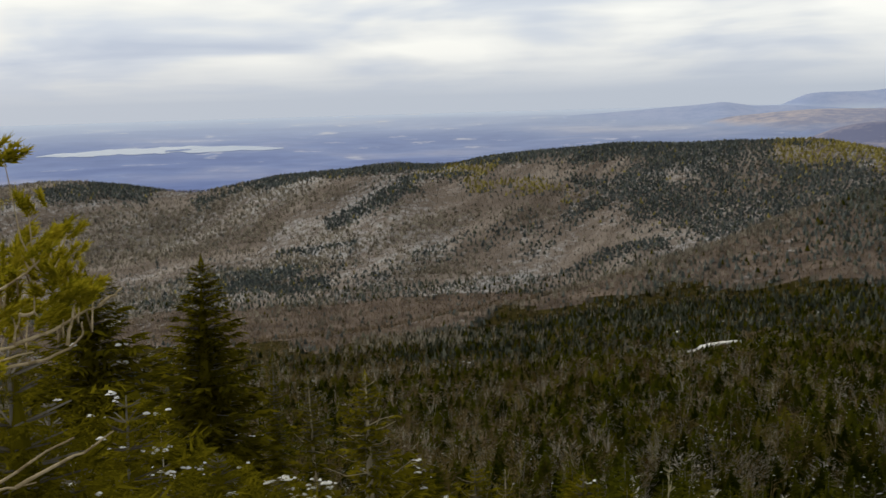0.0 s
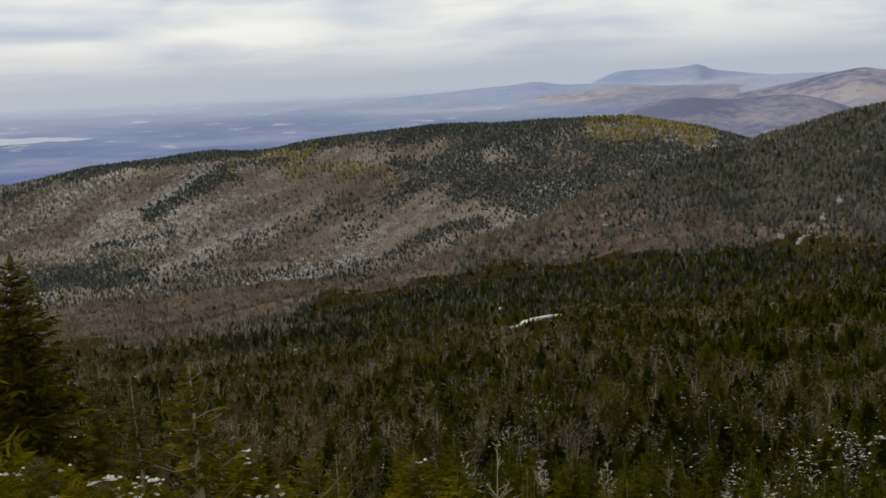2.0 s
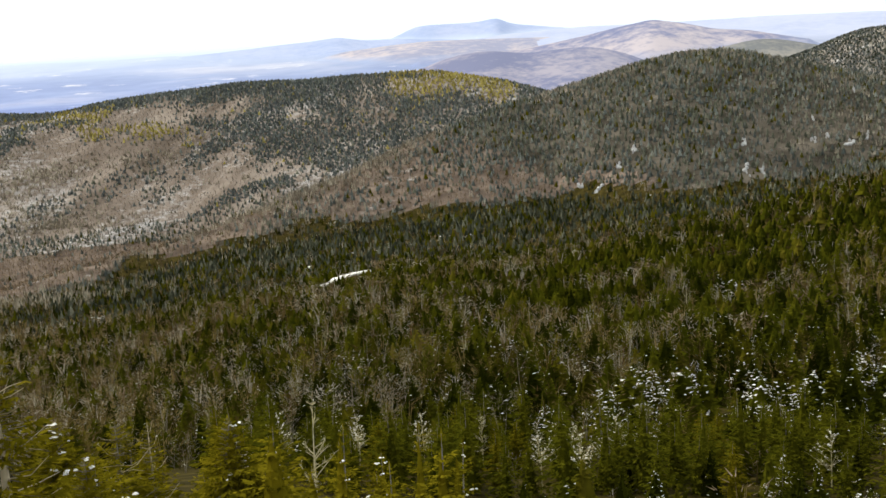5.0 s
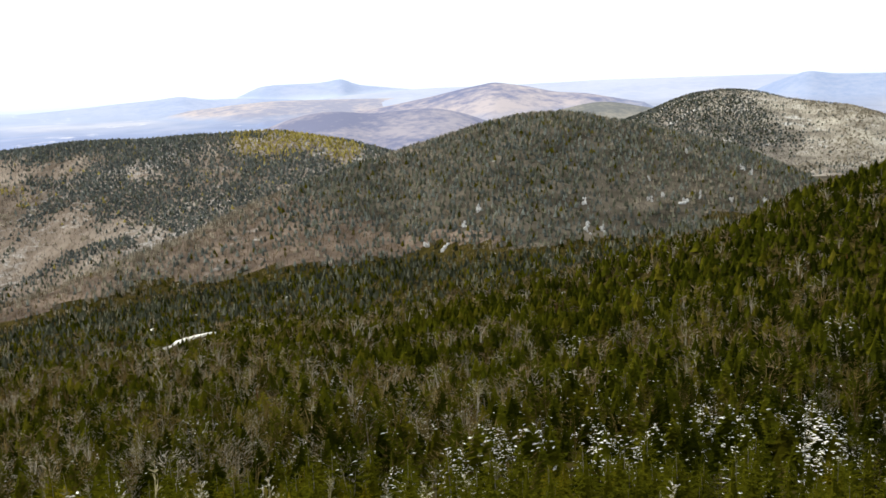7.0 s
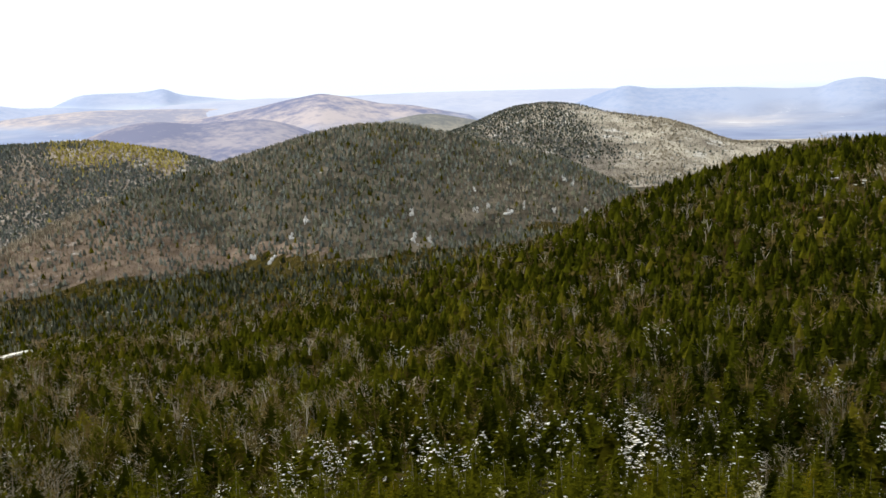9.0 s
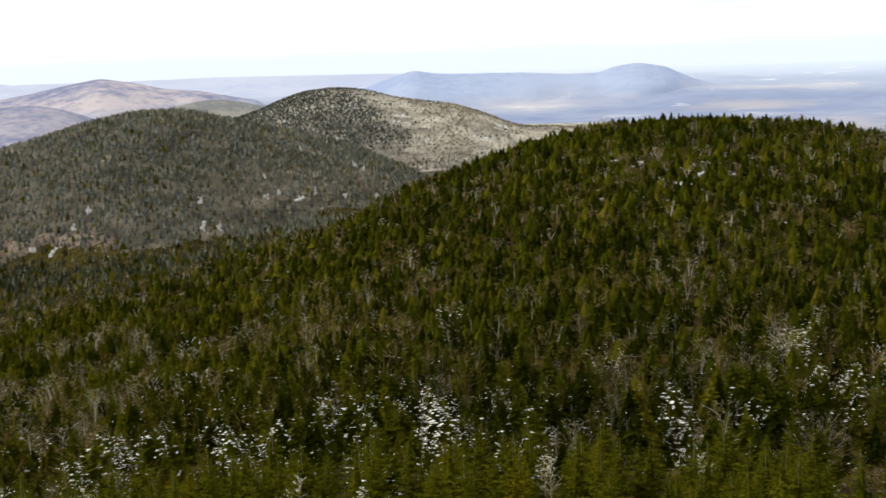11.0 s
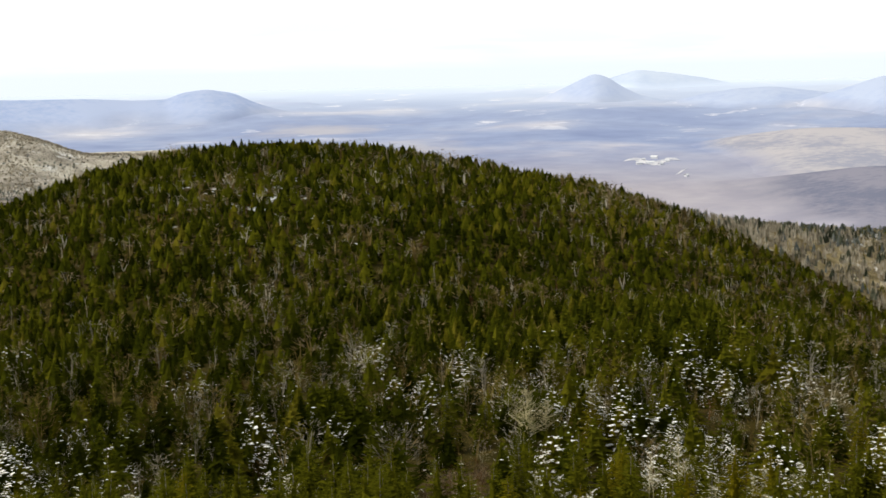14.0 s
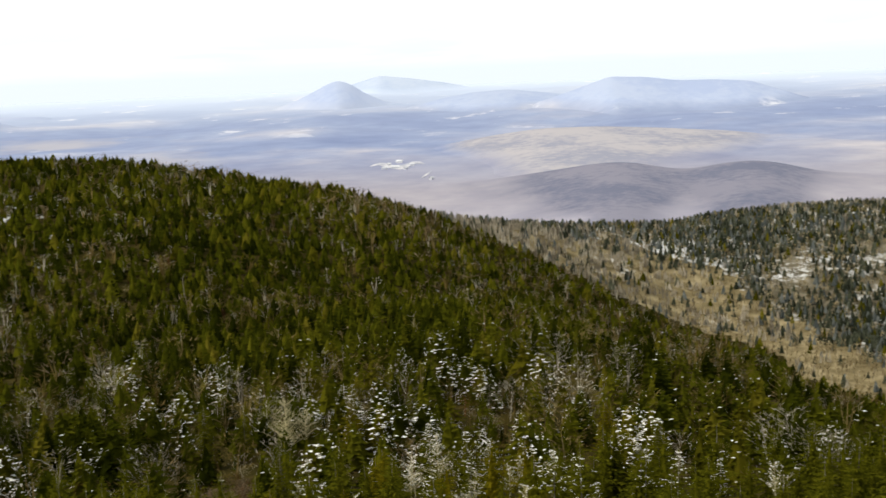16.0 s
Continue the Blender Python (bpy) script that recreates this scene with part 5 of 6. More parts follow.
def spruce_parts(seed, high, wide, whorls, boughs, sprays, ragged=0.25, bare_low=0.0, snow=0.0, sparse=0.0, blade=0.2, feather=0, curve=0.75, girth=1.0):
    """Trunk, crown of needle sprays on drooping boughs, dead limbs and snow lumps of one conifer."""
    g = np.random.default_rng(seed)
    lean = (g.normal(0, 0.02), g.normal(0, 0.02))
    axis = lambda h: Vector((lean[0] * h, lean[1] * h, h))
    trunk, limbs, V, F, lumps, dead = [], [], [], [], [], []
    if sparse == 0:
        for k in range(6):
            a, c = k * 1.0472, (k + 1) * 1.0472
            w = 0.42 * wide
            F.append((len(V), len(V) + 1, len(V) + 2, len(V) + 3))
            V.extend(((w * math.cos(a), w * math.sin(a), 0.06 * high), (w * math.cos(c), w * math.sin(c), 0.06 * high), (0.02, 0, 0.93 * high), (0, 0.02, 0.93 * high)))
    for k in range(6):
        a, c = high * k / 6, high * (k + 1) / 6
        trunk.append((axis(a) - Vector((0, 0, 0.4 if k == 0 else 0)), axis(c), girth * 0.012 * high * (1 - a / high) + 0.008, girth * 0.012 * high * (1 - c / high) + 0.006))

    def spray(p, q, w):
        d = q - p
        s = d.cross(Vector((0, 0, 1)))
        if s.length < 1e-5:
            s = Vector((1, 0, 0))
        s = s.normalized() * w + Vector((0, 0, g.normal(0, 0.35) * w))
        n = len(V)
        m = p.lerp(q, 0.45)
        if feather:
            # a twig with needle tufts to both sides of it
            for i in range(feather):
                o = p.lerp(q, (i + 0.5) / feather)
                for turn in (-1, 1):
                    e = o + d * g.uniform(0.22, 0.4) + s * turn * g.uniform(1.6, 3.0) + Vector((0, 0, g.normal(0, 0.25) * w))
                    n = len(V)
                    V.extend((tuple(o - d * 0.07), tuple(o + d * 0.07), tuple(e)))
                    F.append((n, n + 1, n + 2))
            return
        V.extend((tuple(p), tuple(m + s), tuple(q), tuple(m - s)))
        F.append((n, n + 1, n + 2, n + 3))

    for k in range(whorls):
        f = (k + g.uniform(0, 0.8)) / whorls
        h = high * (0.99 - 0.93 * f)
        for j in range(boughs):
            if g.uniform() < sparse * (0.3 + f):
                continue
            a = 2 * math.pi * (j + g.uniform(-0.35, 0.35)) / boughs + k * 1.3
            reach = wide * (0.06 + f ** curve) * g.uniform(1 - ragged, 1 + ragged) * (1 - 0.25 * max(0, f - 0.8) * 5)
            out = Vector((math.cos(a), math.sin(a), 0))
            rise = 0.60 - 0.70 * f
            p0 = axis(h)
            p1 = p0 + out * reach * 0.55 + Vector((0, 0, reach * (0.5 * rise - 0.06)))
            p2 = p0 + out * reach + Vector((0, 0, reach * (rise * 0.55 + 0.02)))
            thick = 0.004 * high * 0.35 + 0.004
            if g.uniform() < bare_low * f:
                dead.append((p0, p1, thick * 1.4, thick))
                dead.append((p1, p2 + Vector((0, 0, g.uniform(-0.1, 0.3))), thick, thick * 0.4))
                continue
            limbs.append((p0, p1, thick, thick * 0.7))
            for i in range(sprays):
                u = (i + 0.6) / sprays
                base = p0.lerp(p1, u * 2) if u < 0.5 else p1.lerp(p2, u * 2 - 1)
                side = out.cross(Vector((0, 0, 1))) * (1 if i % 2 else -1)
                size = reach * (0.38 - 0.18 * u) + 0.04 * high / 8
                tip = base + (out * 0.75 + side * g.uniform(0.35, 0.8) + Vector((0, 0, g.uniform(-0.45, 0.12)))) * size
                spray(base, tip, size * blade)
            spray(p1.lerp(p2, 0.3), p2 + out * 0.05 * reach, reach * 0.09)
            if g.uniform() < snow:
                for _ in range(1 + int(g.uniform(0, 5))):
                    lumps.append(p0.lerp(p2, g.uniform(0.45, 0.95)) + Vector((g.normal(0, 0.05), g.normal(0, 0.05), 0.03)))
    spray(axis(high * 0.95), axis(high * 1.03), 0.012 * high)
    return trunk, limbs, V, F, dead, lumps, g


def conifer(name, label, x, y, z, seed, high, wide, whorls, boughs, sprays, skin, lump=0.05, group="", wood=None, **more):
    base = new(name)
    base.location = (x, y, z)
    trunk, limbs, V, F, dead, lumps, g = spruce_parts(seed, high, wide, whorls, boughs, sprays, **more)
    part("trunk", *rods(trunk, 6), wood or BARK, base, smooth=True)
    crown = part("crown", V, F, skin, base)
    if limbs and not group:
        tagged(part("bough", *rods(limbs, 3), BARK, base), kind="stuff")
    for k in range(0, len(dead), 2):
        part("dead_limb", *rods(dead[k:k + 2], 4), PALE_WOOD, base, "bare weathered grey limb")
    if lumps:
        tagged(part("snow", *blobs(lumps, lump, g, 1.7 if group.startswith("trees") else 1.0), SNOW, crown, "clumps of white snow on the boughs"), kind="stuff")
    return tagged(base, label, "tree", group)


def bare_tree(name, label, x, y, z, seed, high, spread, limbs, skin, group="", snow=0):
    """A leafless tree: trunk, limbs and twigs."""
    g = np.random.default_rng(seed)
    base = new(name)
    base.location = (x, y, z)
    bend = Vector((g.normal(0, 0.05), g.normal(0, 0.05), 0))
    axis = lambda h: Vector((0, 0, h)) + bend * h * h / high
    part("trunk", *rods([(axis(high * k / 5) - Vector((0, 0, 0.3 if k == 0 else 0)), axis(high * (k + 1) / 5), 0.012 * high * (1 - k / 5.2), 0.012 * high * (1 - (k + 1) / 5.2)) for k in range(5)], 5), skin, base)
    lumps = []
    for k in range(limbs):
        h = high * g.uniform(0.25, 0.92)
        a = g.uniform(0, 6.28)
        d = spread * (1.15 - h / high) * g.uniform(0.5, 1.3)
        p = axis(h)
        q = p + Vector((d * math.cos(a), d * math.sin(a), d * g.uniform(0.3, 1.1)))
        wood = [(p, q, 0.0045 * high, 0.0015 * high)]
        for _ in range(9):
            s = p.lerp(q, g.uniform(0.3, 1))
            e = s + Vector((g.normal(0, 0.2), g.normal(0, 0.2), g.uniform(0.05, 0.45))) * d * 0.8
            wood.append((s, e, 0.0016 * high, 0.0006 * high))
            if g.uniform() < snow:
                lumps.append(s.lerp(e, 0.5))
        part("limb", *rods(wood, 3), skin, base)
    if lumps:
        tagged(part("snow", *blobs(lumps, 0.04, g), SNOW, base, "lumps of white snow on the twigs"), kind="stuff")
    return tagged(base, label, "tree", group)


PALE_WOOD = plain_stuff("weathered_grey_wood", (0.40, 0.34, 0.235), (0.70, 0.61, 0.44), 5.0)
LICHEN = plain_stuff("lichen_grey_twigs", (0.30, 0.265, 0.15), (0.60, 0.54, 0.34), 5.0)
TAN_WOOD = plain_stuff("tan_pine_twigs", (0.30, 0.225, 0.12), (0.56, 0.45, 0.28), 9.0)
PINE_GREEN = plain_stuff("yellow_green_pine_needles", (0.20, 0.185, 0.008), (0.52, 0.43, 0.03), 7.0, 0.8, 0.5)
DARK = plain_stuff("dark_spruce_sprays", (0.032, 0.037, 0.003), (0.112, 0.110, 0.008), 0.7, 0.9, 0.25)
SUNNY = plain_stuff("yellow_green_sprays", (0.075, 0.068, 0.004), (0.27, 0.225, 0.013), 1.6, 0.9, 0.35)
DEEP = plain_stuff("deep_green_sprays", (0.046, 0.042, 0.003), (0.19, 0.158, 0.009), 1.6, 0.9, 0.3)


def by_hand(b, r, top, build, *a, **k):
    """A tree whose foot is on the ground and whose tip is at the height top."""
    x, y = at(b, r)
    z = float(land(x, y))
    return build(*a[:2], x, y, z, a[2], top - z, *a[3:], **k)


by_hand(11.63, 26, -3.4, conifer, "spruce", "tall dense dark green spruce standing alone below the summit", 11, 1.3, 62, 7, 20, DEEP, 0.025, ragged=0.45, snow=0.02, blade=0.14, curve=0.62)
by_hand(16.9, 19, -2.6, conifer, "spruce", "dark ragged spruce behind the pine boughs", 12, 1.35, 52, 8, 20, DEEP, ragged=0.55, snow=0.02, blade=0.12, curve=0.55)
by_hand(15.6, 10.5, -2.45, conifer, "fir", "young fir with snow lumps on its flat boughs", 13, 1.25, 18, 7, 17, SUNNY, 0.024, ragged=0.35, snow=0.2, blade=0.1, feather=3)
by_hand(8.5, 30, -6.4, conifer, "spruce", "slim dark spruce on the slope below the summit", 14, 0.75, 44, 6, 16, DEEP, ragged=0.35, blade=0.1)
by_hand(6.5, 28, -6.5, conifer, "spruce", "thin sparse spruce with a bare grey trunk", 15, 0.8, 44, 6, 14, DEEP, wood=PALE_WOOD, ragged=0.5, sparse=0.5, bare_low=0.3, blade=0.12, girth=1.4)
by_hand(3.87, 24, -5.6, conifer, "spruce", "half-dead spruce with a pale trunk and curved bare limbs", 16, 1.15, 54, 6, 18, SUNNY, 0.038, wood=PALE_WOOD, ragged=0.4, sparse=0.58, bare_low=0.5, snow=0.05, blade=0.12, girth=2.6)
by_hand(1.64, 34, -10.5, conifer, "fir", "bushy yellow-green fir with snow specks", 17, 1.5, 26, 8, 20, SUNNY, 0.05, snow=0.06, blade=0.1)
by_hand(-1.3, 32, -10.05, conifer, "fir", "fir with a broken dead top and bare twigs", 18, 1.2, 28, 7, 18, SUNNY, ragged=0.5, sparse=0.3, bare_low=0.5, blade=0.1)
by_hand(-2.8, 34, -10.9, conifer, "spruce", "slender yellow-green spruce with a visible pale trunk", 19, 0.8, 31, 6, 16, SUNNY, wood=PALE_WOOD, sparse=0.4, bare_low=0.3, blade=0.1)
by_hand(-6.65, 31, -10.1, conifer, "fir", "full yellow-green fir with a lump of snow", 20, 1.45, 31, 8, 20, SUNNY, 0.06, snow=0.06, blade=0.1)
by_hand(-8.5, 31, -11.1, conifer, "fir", "low yellow-green fir beside a taller one", 21, 1.2, 23, 7, 20, SUNNY, 0.05, snow=0.05, blade=0.1)
by_hand(0.2, 24, -8.2, conifer, "fir", "low yellow-green fir at the foot of taller spruces", 22, 1.1, 18, 7, 13, SUNNY, 0.045, snow=0.06, blade=0.1, feather=3)
by_hand(11.3, 17, -5.0, conifer, "fir", "bushy fir thicket with snow lumps on its boughs", 23, 1.3, 23, 8, 14, SUNNY, 0.032, snow=0.10, blade=0.1, feather=3)
by_hand(8.6, 18, -5.75, conifer, "fir", "bushy fir thicket with snow lumps on its boughs", 24, 1.2, 20, 8, 14, SUNNY, 0.032, snow=0.12, blade=0.1, feather=3)
by_hand(6.4, 18.5, -6.0, conifer, "fir", "low dark fir dusted with snow", 25, 1.0, 20, 7, 13, DEEP, 0.032, snow=0.10, blade=0.1, feather=3)
by_hand(13.6, 14, -4.2, conifer, "fir", "low fir thicket under the lone spruce", 26, 1.1, 19, 8, 14, DEEP, 0.025, snow=0.12, blade=0.1, feather=3)
by_hand(19.3, 8.2, -1.95, conifer, "fir", "young dark fir close under the pine", 27, 1.1, 22, 8, 17, DEEP, 0.02, snow=0.08, blade=0.1, feather=3)
by_hand(20.3, 6.0, -1.12, conifer, "fir", "dense olive fir close behind the pine boughs", 29, 0.8, 20, 8, 15, DEEP, 0.015, ragged=0.4, snow=0.05, blade=0.1, feather=3, curve=0.5)
by_hand(17.6, 6.6, -1.95, conifer, "fir", "small fir below the pine boughs", 28, 0.7, 15, 7, 15, DEEP, 0.018, snow=0.08, blade=0.1, feather=3)
by_hand(13.7, 13, -3.5, bare_tree, "dead_sapling", "thin dead grey pole among the firs", 31, 0.12, 5, PALE_WOOD)
by_hand(-10.6, 60, -18.6, bare_tree, "bare_tree", "pale leafless birch with fine upswept twigs", 33, 1.3, 24, LICHEN)


def on_slope(b, foot, tip, build, *a, **k):
    """A tree on the near slope by the dips of its foot and its tip."""
    r = sighted(b, foot, 70, 330)
    return by_hand(b, r, -r * math.tan(radians(tip)), build, *a, **k)


on_slope(-67.8, 18.4, 15.1, bare_tree, "bare_tree", "large bushy leafless tree with pale lichen-grey twigs", 51, 3.0, 74, LICHEN)
on_slope(-68.8, 17.8, 15.6, bare_tree, "bare_tree", "bushy leafless tree with pale lichen-grey twigs", 52, 2.3, 52, LICHEN, snow=0.1)
on_slope(-67.35, 21.5, 17.5, conifer, "fir", "pointed dark green fir before a pale bare tree", 53, 1.25, 34, 7, 13, DARK, ragged=0.3, blade=0.2)
on_slope(-63.95, 18.2, 15.2, conifer, "fir", "bushy dark green fir beside brown shrubs", 54, 1.5, 30, 7, 12, DARK, ragged=0.3, blade=0.2)
on_slope(-65.7, 18.0, 15.7, conifer, "fir", "bushy dark green fir beside brown shrubs", 55, 1.3, 28, 7, 12, DARK, ragged=0.3, blade=0.2)
on_slope(-71.1, 18.4, 15.2, conifer, "fir", "broad olive fir with snow flecks on its boughs", 56, 1.7, 30, 7, 12, DEEP, 0.05, ragged=0.3, snow=0.3, blade=0.2)
on_slope(-83.6, 18.6, 16.0, conifer, "fir", "broad olive fir on the near slope", 57, 1.6, 30, 7, 12, DEEP, ragged=0.3, blade=0.2)
on_slope(-86.2, 20.5, 17.0, conifer, "spruce", "tall dark spruce rising over the near slope", 58, 1.7, 34, 7, 12, DARK, ragged=0.3, blade=0.2)
on_slope(-69.6, 21.0, 19.2, bare_tree, "bare_shrub", "dark shrub loaded with white snow", 59, 1.4, 30, BARK, snow=0.9)
on_slope(-75.2, 20.4, 17.2, bare_tree, "bare_tree", "leafless grey tree with snow on its twigs", 60, 1.9, 36, LICHEN, snow=0.55)
on_slope(-73.8, 20.8, 17.9, bare_tree, "bare_tree", "leafless grey tree with snow on its twigs", 61, 1.7, 34, LICHEN, snow=0.5)
on_slope(-79.3, 21.0, 18.4, bare_tree, "bare_tree", "leafless grey tree with snow on its twigs", 62, 1.8, 34, LICHEN, snow=0.6)
on_slope(-19.1, 21.5, 18.7, bare_tree, "bare_tree", "white-frosted leafless tree among dark spruces", 63, 1.3, 34, LICHEN, snow=0.1)
on_slope(-21.9, 21.2, 19.0, bare_tree, "bare_tree", "white-frosted leafless tree among dark spruces", 64, 1.2, 30, LICHEN, snow=0.1)
for seed, (b, foot, tip, wide) in enumerate(((-77.0, 15.7, 14.4, 0.9), (-23.5, 18.4, 17.3, 1.0), (-36.0, 15.7, 14.8, 1.0), (-65.2, 11.5, 10.7, 1.5), (-73.9, 15.8, 14.9, 0.8))):
    on_slope(b, foot, tip, conifer, "dead_fir", "dead fir with rusty red-brown needles", 70 + seed, wide, 22, 6, 9, RUST, group="dead firs on the slopes", ragged=0.4, blade=0.2)


def shrub_patch():
    """Brown raspberry canes and shoots in an opening among the firs."""
    x, y = scatter(85, 150, 0.75, -68, -62)
    ok = beside(x, y, BROWN_SHRUBS, 0.3, 91) > 0.40
    x, y = x[ok], y[ok]
    canes = [brush_template(30, k, k, 0.26, 0.013) for k in (T_, O_, T_, R_)]
    sown("shrub_patch", "patch of soft brown leafless canes among the firs", canes, np.floor(4 * hashed(len(x))).astype(int), x, y, 0.9 + 0.8 * hashed(len(x)), 1.5)


shrub_patch()


def foot_firs():
    """Yellow-green firs crowding the slope just below the viewpoint."""
    g = np.random.default_rng(44)
    for k in range(34):
        b, r = g.uniform(-21, 12), g.uniform(24, 46)
        x, y = at(b, r)
        z = float(land(x, y))
        top = r * math.tan(radians(-g.uniform(18.2, 21.5) - 0.10 * max(0, b)))
        if top - z < 1.6:
            continue
        conifer("fir", "yellow-green fir crowded on the slope below the viewpoint", x, y, z, 200 + k, min(top - z, 6.0), g.uniform(0.9, 1.4), 14, 7, 8, SUNNY if g.uniform() < 0.7 else DEEP, 0.042,
                "firs below the viewpoint", snow=0.06 if k % 3 == 0 else 0.0, ragged=0.4)


foot_firs()


def pine():
    """The pine beside the viewpoint: its trunk stands just out of view and its boughs reach in."""
    g = np.random.default_rng(5)
    x, y = at(29, 3.6)
    z = float(land(x, y))
    base = new("pine")
    base.location = (x, y, z)
    foot = Vector((x, y, z))
    trunk = [(Vector((0.02 * k, 0, 0.45 * k - 0.3)), Vector((0.02 * (k + 1), 0, 0.45 * k + 0.15)), 0.085 - 0.009 * k, 0.076 - 0.009 * k) for k in range(7)]
    part("trunk", *rods(trunk, 8), BARK, base, smooth=True)

    def spot(b, r, el):
        px, py = at(b, r)
        return Vector((px, py, r * math.tan(radians(el)))) - foot

    limbs = [  # bearing and height above the level, outward from the trunk
        [(21.0, -8.3), (20.2, -7.9), (19.0, -7.1)], [(21.2, -10.9), (20.1, -10.6), (20.0, -10.0), (19.8, -9.3)], [(20.1, -10.6), (19.0, -10.3), (18.0, -9.9), (16.9, -9.3), (16.3, -9.2)],
        [(21.2, -11.6), (19.6, -11.5), (18.6, -11.3), (17.8, -11.0), (17.1, -10.5), (17.1, -9.8)], [(17.8, -10.8), (17.6, -9.9), (17.3, -8.9)], [(19.8, -9.3), (19.2, -9.3), (18.7, -9.7)],
        [(21.7, -16.9), (20.4, -16.2), (19.1, -15.5), (17.8, -15.0)], [(21.7, -16.9), (20.5, -16.9), (19.6, -16.8)], [(20.5, -16.9), (18.5, -16.1), (17.4, -15.7), (16.0, -14.9)], [(21.3, -11.3), (19.3, -11.0)], [(16.3, -9.2), (15.8, -8.8), (15.2, -8.4)]]
    tufts = [(20.0, -2.1), (19.1, -4.3), (19.4, -5.8), (18.1, -6.0), (17.5, -5.7), (18.6, -6.3), (19.5, -6.6), (17.8, -6.7), (18.9, -7.0), (20.1, -6.6), (18.4, -7.5), (17.6, -7.7), (19.8, -7.6), (17.1, -8.3), (16.5, -8.4), (17.6, -8.5),
             (19.1, -8.2), (20.3, -8.3), (18.3, -9.1), (19.4, -9.0), (18.8, -9.4), (20.1, -9.3), (17.9, -9.5), (20.4, -7.3), (20.4, -10.0), (16.9, -8.8)]
    joints, V, F = [], [], []
    for k, line in enumerate(limbs):
        r = 3.15
        track = [spot(b, r, el) for b, el in line]
        if line[0][0] > 20.9:
            track.insert(0, Vector((0.0, 0.0, track[0].z - 0.12)))
        fine = []
        for p, q in zip(track, track[1:]):
            fine += [p.lerp(q, t) + Vector((g.normal(0, 0.002), g.normal(0, 0.002), g.normal(0, 0.002))) for t in (0.0, 0.33, 0.66)]
        fine.append(track[-1])
        n = len(fine) - 1
        part("bough", *rods([(fine[i], fine[i + 1], 0.0056 - 0.0036 * i / n, 0.0056 - 0.0036 * (i + 1) / n) for i in range(n)], 6), TAN_WOOD, base, "bare crooked tan bough", True)
        joints += fine[n // 2:]
    far_side = []
    for k in range(12):
        z, a = 0.5 + 0.16 * k, radians(29 + 35 + 230 * (k * 0.382 % 1))
        long = g.uniform(0.45, 0.9)
        p, q = Vector((0.02, 0, z)), Vector((-math.sin(a) * long, math.cos(a) * long, z + g.uniform(0.0, 0.25)))
        m = p.lerp(q, 0.5) - Vector((0, 0, 0.07))
        part("bough", *rods([(p, m, 0.009, 0.006), (m, q, 0.006, 0.003)], 6), TAN_WOOD, base, "bare crooked tan bough", True)
        far_side += [m.lerp(q, t) + Vector((g.normal(0, 0.05), g.normal(0, 0.05), 0.05)) for t in (0.1, 0.4, 0.7, 1.0)]
        joints += [m, m.lerp(q, 0.5), q]
    for c in [spot(b, 3.15 + 0.09 * (k % 5), el) for k, (b, el) in enumerate(tufts)] + far_side:
        j = min(joints, key=lambda p: (p - c).length)
        bow = (j + c) / 2 + Vector((0, 0, -0.25 * (j - c).length))
        part("twig", *rods([(j, bow, 0.0028, 0.0024), (bow, c, 0.0024, 0.0016)], 4), TAN_WOOD, base)
        axis = Vector((g.normal(0.35, 0.3), g.normal(0, 0.3), 0.35)).normalized()
        for _ in range(6):
            o = c + Vector((g.normal(0, 0.018), g.normal(0, 0.018), g.normal(0, 0.010)))
            for _ in range(60):
                root = o + axis * g.uniform(-0.03, 0.03)
                d = (Vector((g.normal(0, 1), g.normal(0, 1), g.normal(0, 0.8))).normalized() + axis * 0.9) * g.uniform(0.011, 0.022)
                w = d.cross(Vector((0.2, 0.9, 0.3))).normalized() * 0.0028
                n = len(V)
                V.extend((tuple(root - w), tuple(root + d), tuple(root + w)))
                F.append((n, n + 1, n + 2))
    tagged(part("needles", V, F, PINE_GREEN, base, "tufts of yellow-green needles"), kind="stuff")
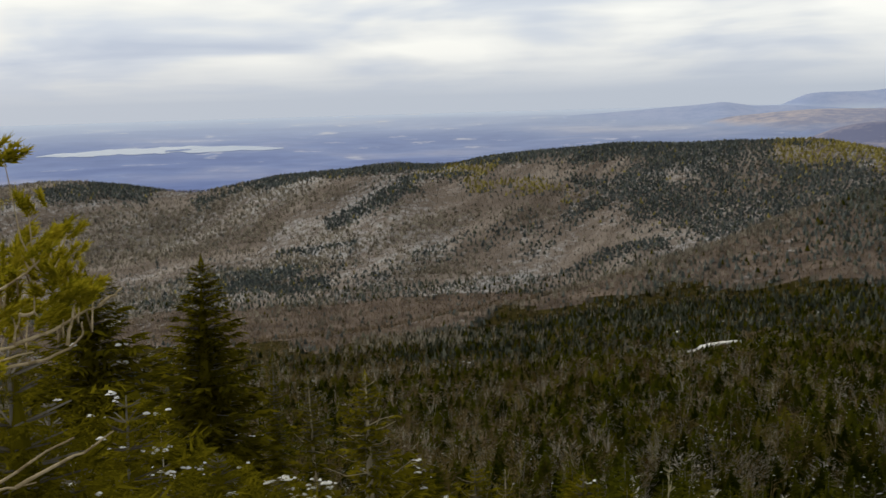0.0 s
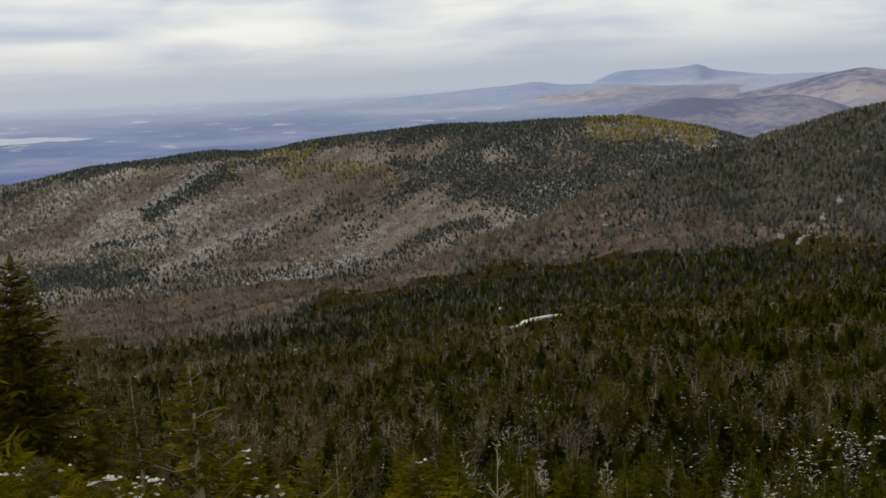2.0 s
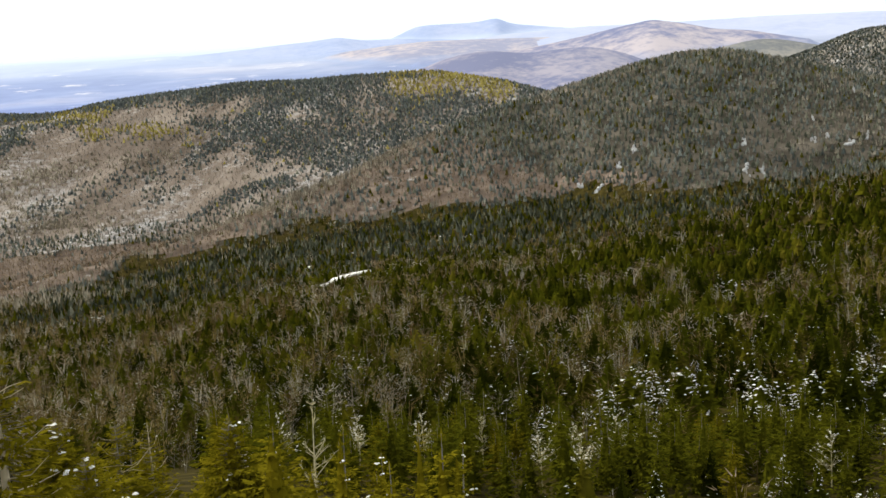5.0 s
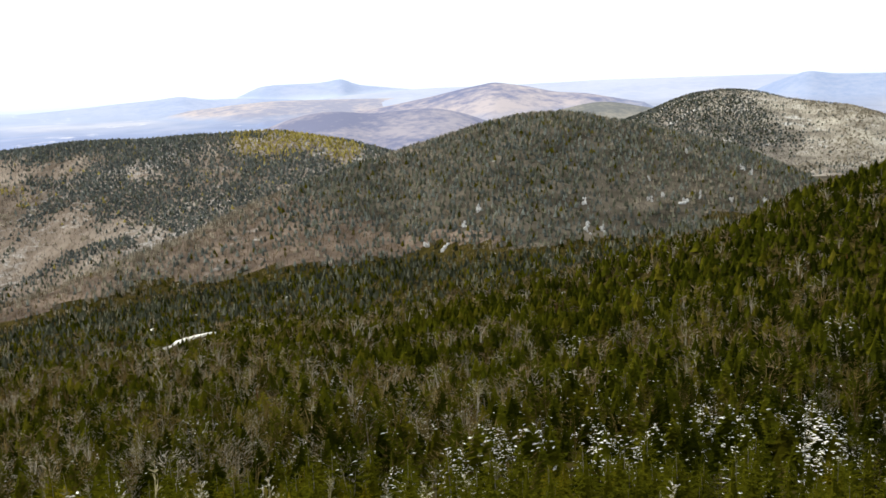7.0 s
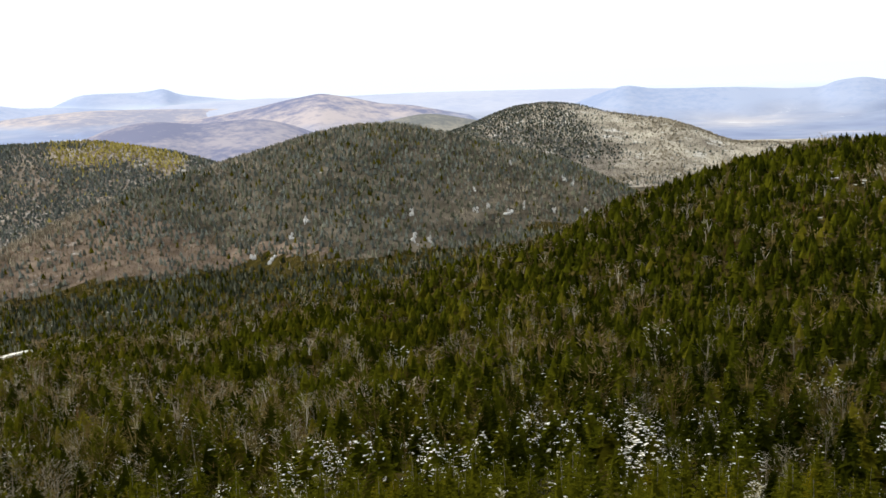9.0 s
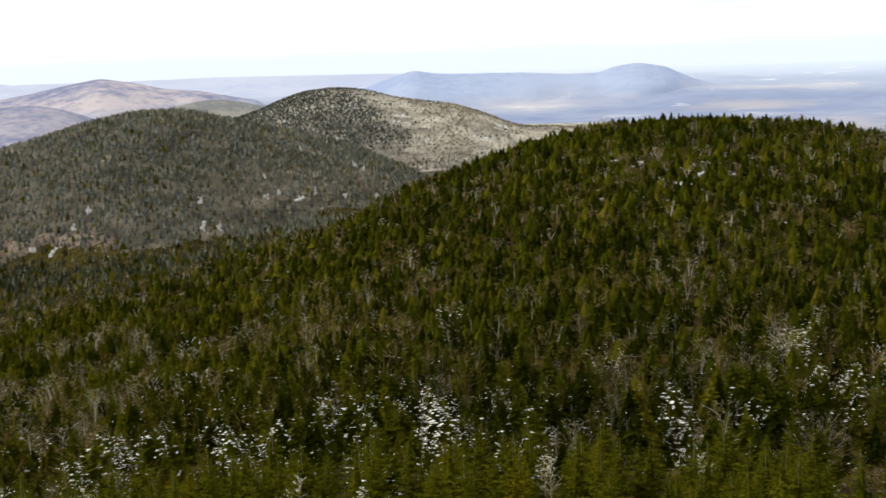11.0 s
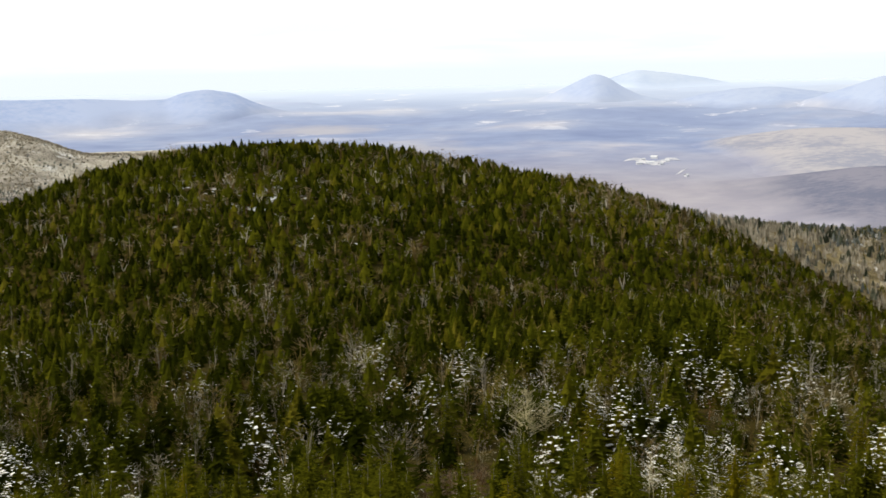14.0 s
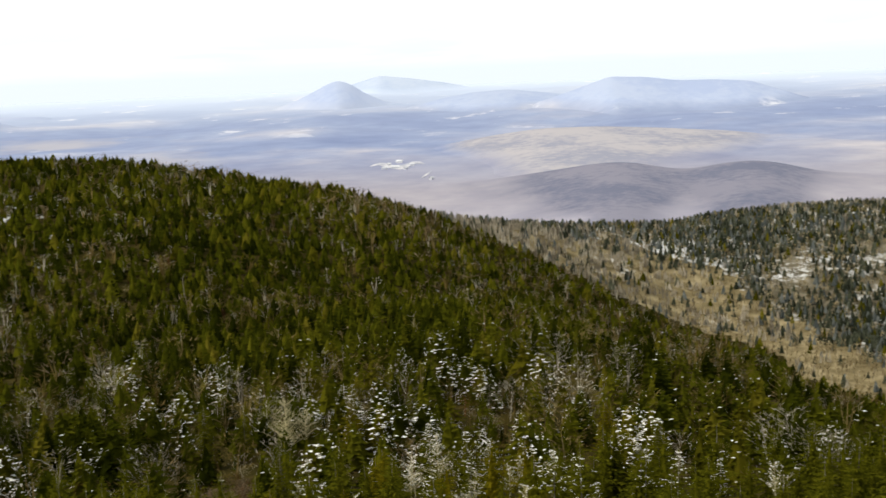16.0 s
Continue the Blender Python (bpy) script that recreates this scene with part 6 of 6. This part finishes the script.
    return tagged(base, "pine with bare crooked boughs and yellow-green needle tufts beside the viewpoint", "tree")


pine()


# ---- the nearest rank of trees on the slope ----


def near_rank():
    kinds = []
    for k in range(4):
        kinds.append(conifer("spruce", "dark green spruce on the slope below the summit", 0, 0, 0, 100 + k, 6.2, 1.7, 21, 6, 7, DARK, 0.05, group="trees on the near slope", ragged=0.4, snow=0.05 * (k % 2), blade=0.2))
    for k in range(3):
        kinds.append(conifer("spruce", "dark spruce with snow lying on its boughs", 0, 0, 0, 110 + k, 6.0, 1.6, 20, 6, 7, DARK, 0.034, group="trees on the near slope", ragged=0.45, snow=0.4 + 0.2 * k, sparse=0.1, blade=0.2))
    kinds.append(conifer("fir", "yellow-green fir on the slope below the summit", 0, 0, 0, 120, 5.6, 1.6, 21, 6, 8, DEEP, group="trees on the near slope", ragged=0.35))
    for k in range(2):
        kinds.append(bare_tree("bare_tree", "pale leafless tree with fine upswept twigs", 0, 0, 0, 130 + k, 4.6, 1.7, 24, LICHEN, "trees on the near slope", 0.3 + 0.3 * k))
    x, y = scatter(86, 113, 3.9, -101, -6)
    ok = off_shrubs(x, y)
    x, y = x[ok], y[ok]
    keep = rng.permutation(len(x))[:300]
    x, y = x[keep], y[keep]
    snow, hard = near_mix(x, y)
    z = land(x, y)
    first = [True] * len(kinds)
    for i in range(len(x)):
        u, v = rng.uniform(), rng.uniform()
        k = int(rng.integers(8, 10)) if v < 0.06 + hard[i] * 0.35 else int(rng.integers(4, 7)) if u < 0.75 * snow[i] else 7 if u > 0.85 and polar(x[i], y[i])[1] > -82 else 2 * int(rng.integers(0, 2)) + int(rng.uniform() < snow[i])
        s = rng.uniform(0.65, 1.25)
        m = pose(x[i], y[i], z[i] - 0.1, rng.normal(0, 1.5), rng.normal(0, 1.5), rng.uniform(0, 360)) @ Matrix.Diagonal((s, s, s, 1))
        if first[k]:
            kinds[k].matrix_basis, first[k] = m, False
        else:
            t = copy_thing(kinds[k], m)
            t.scale = (s, s, s)


near_rank()
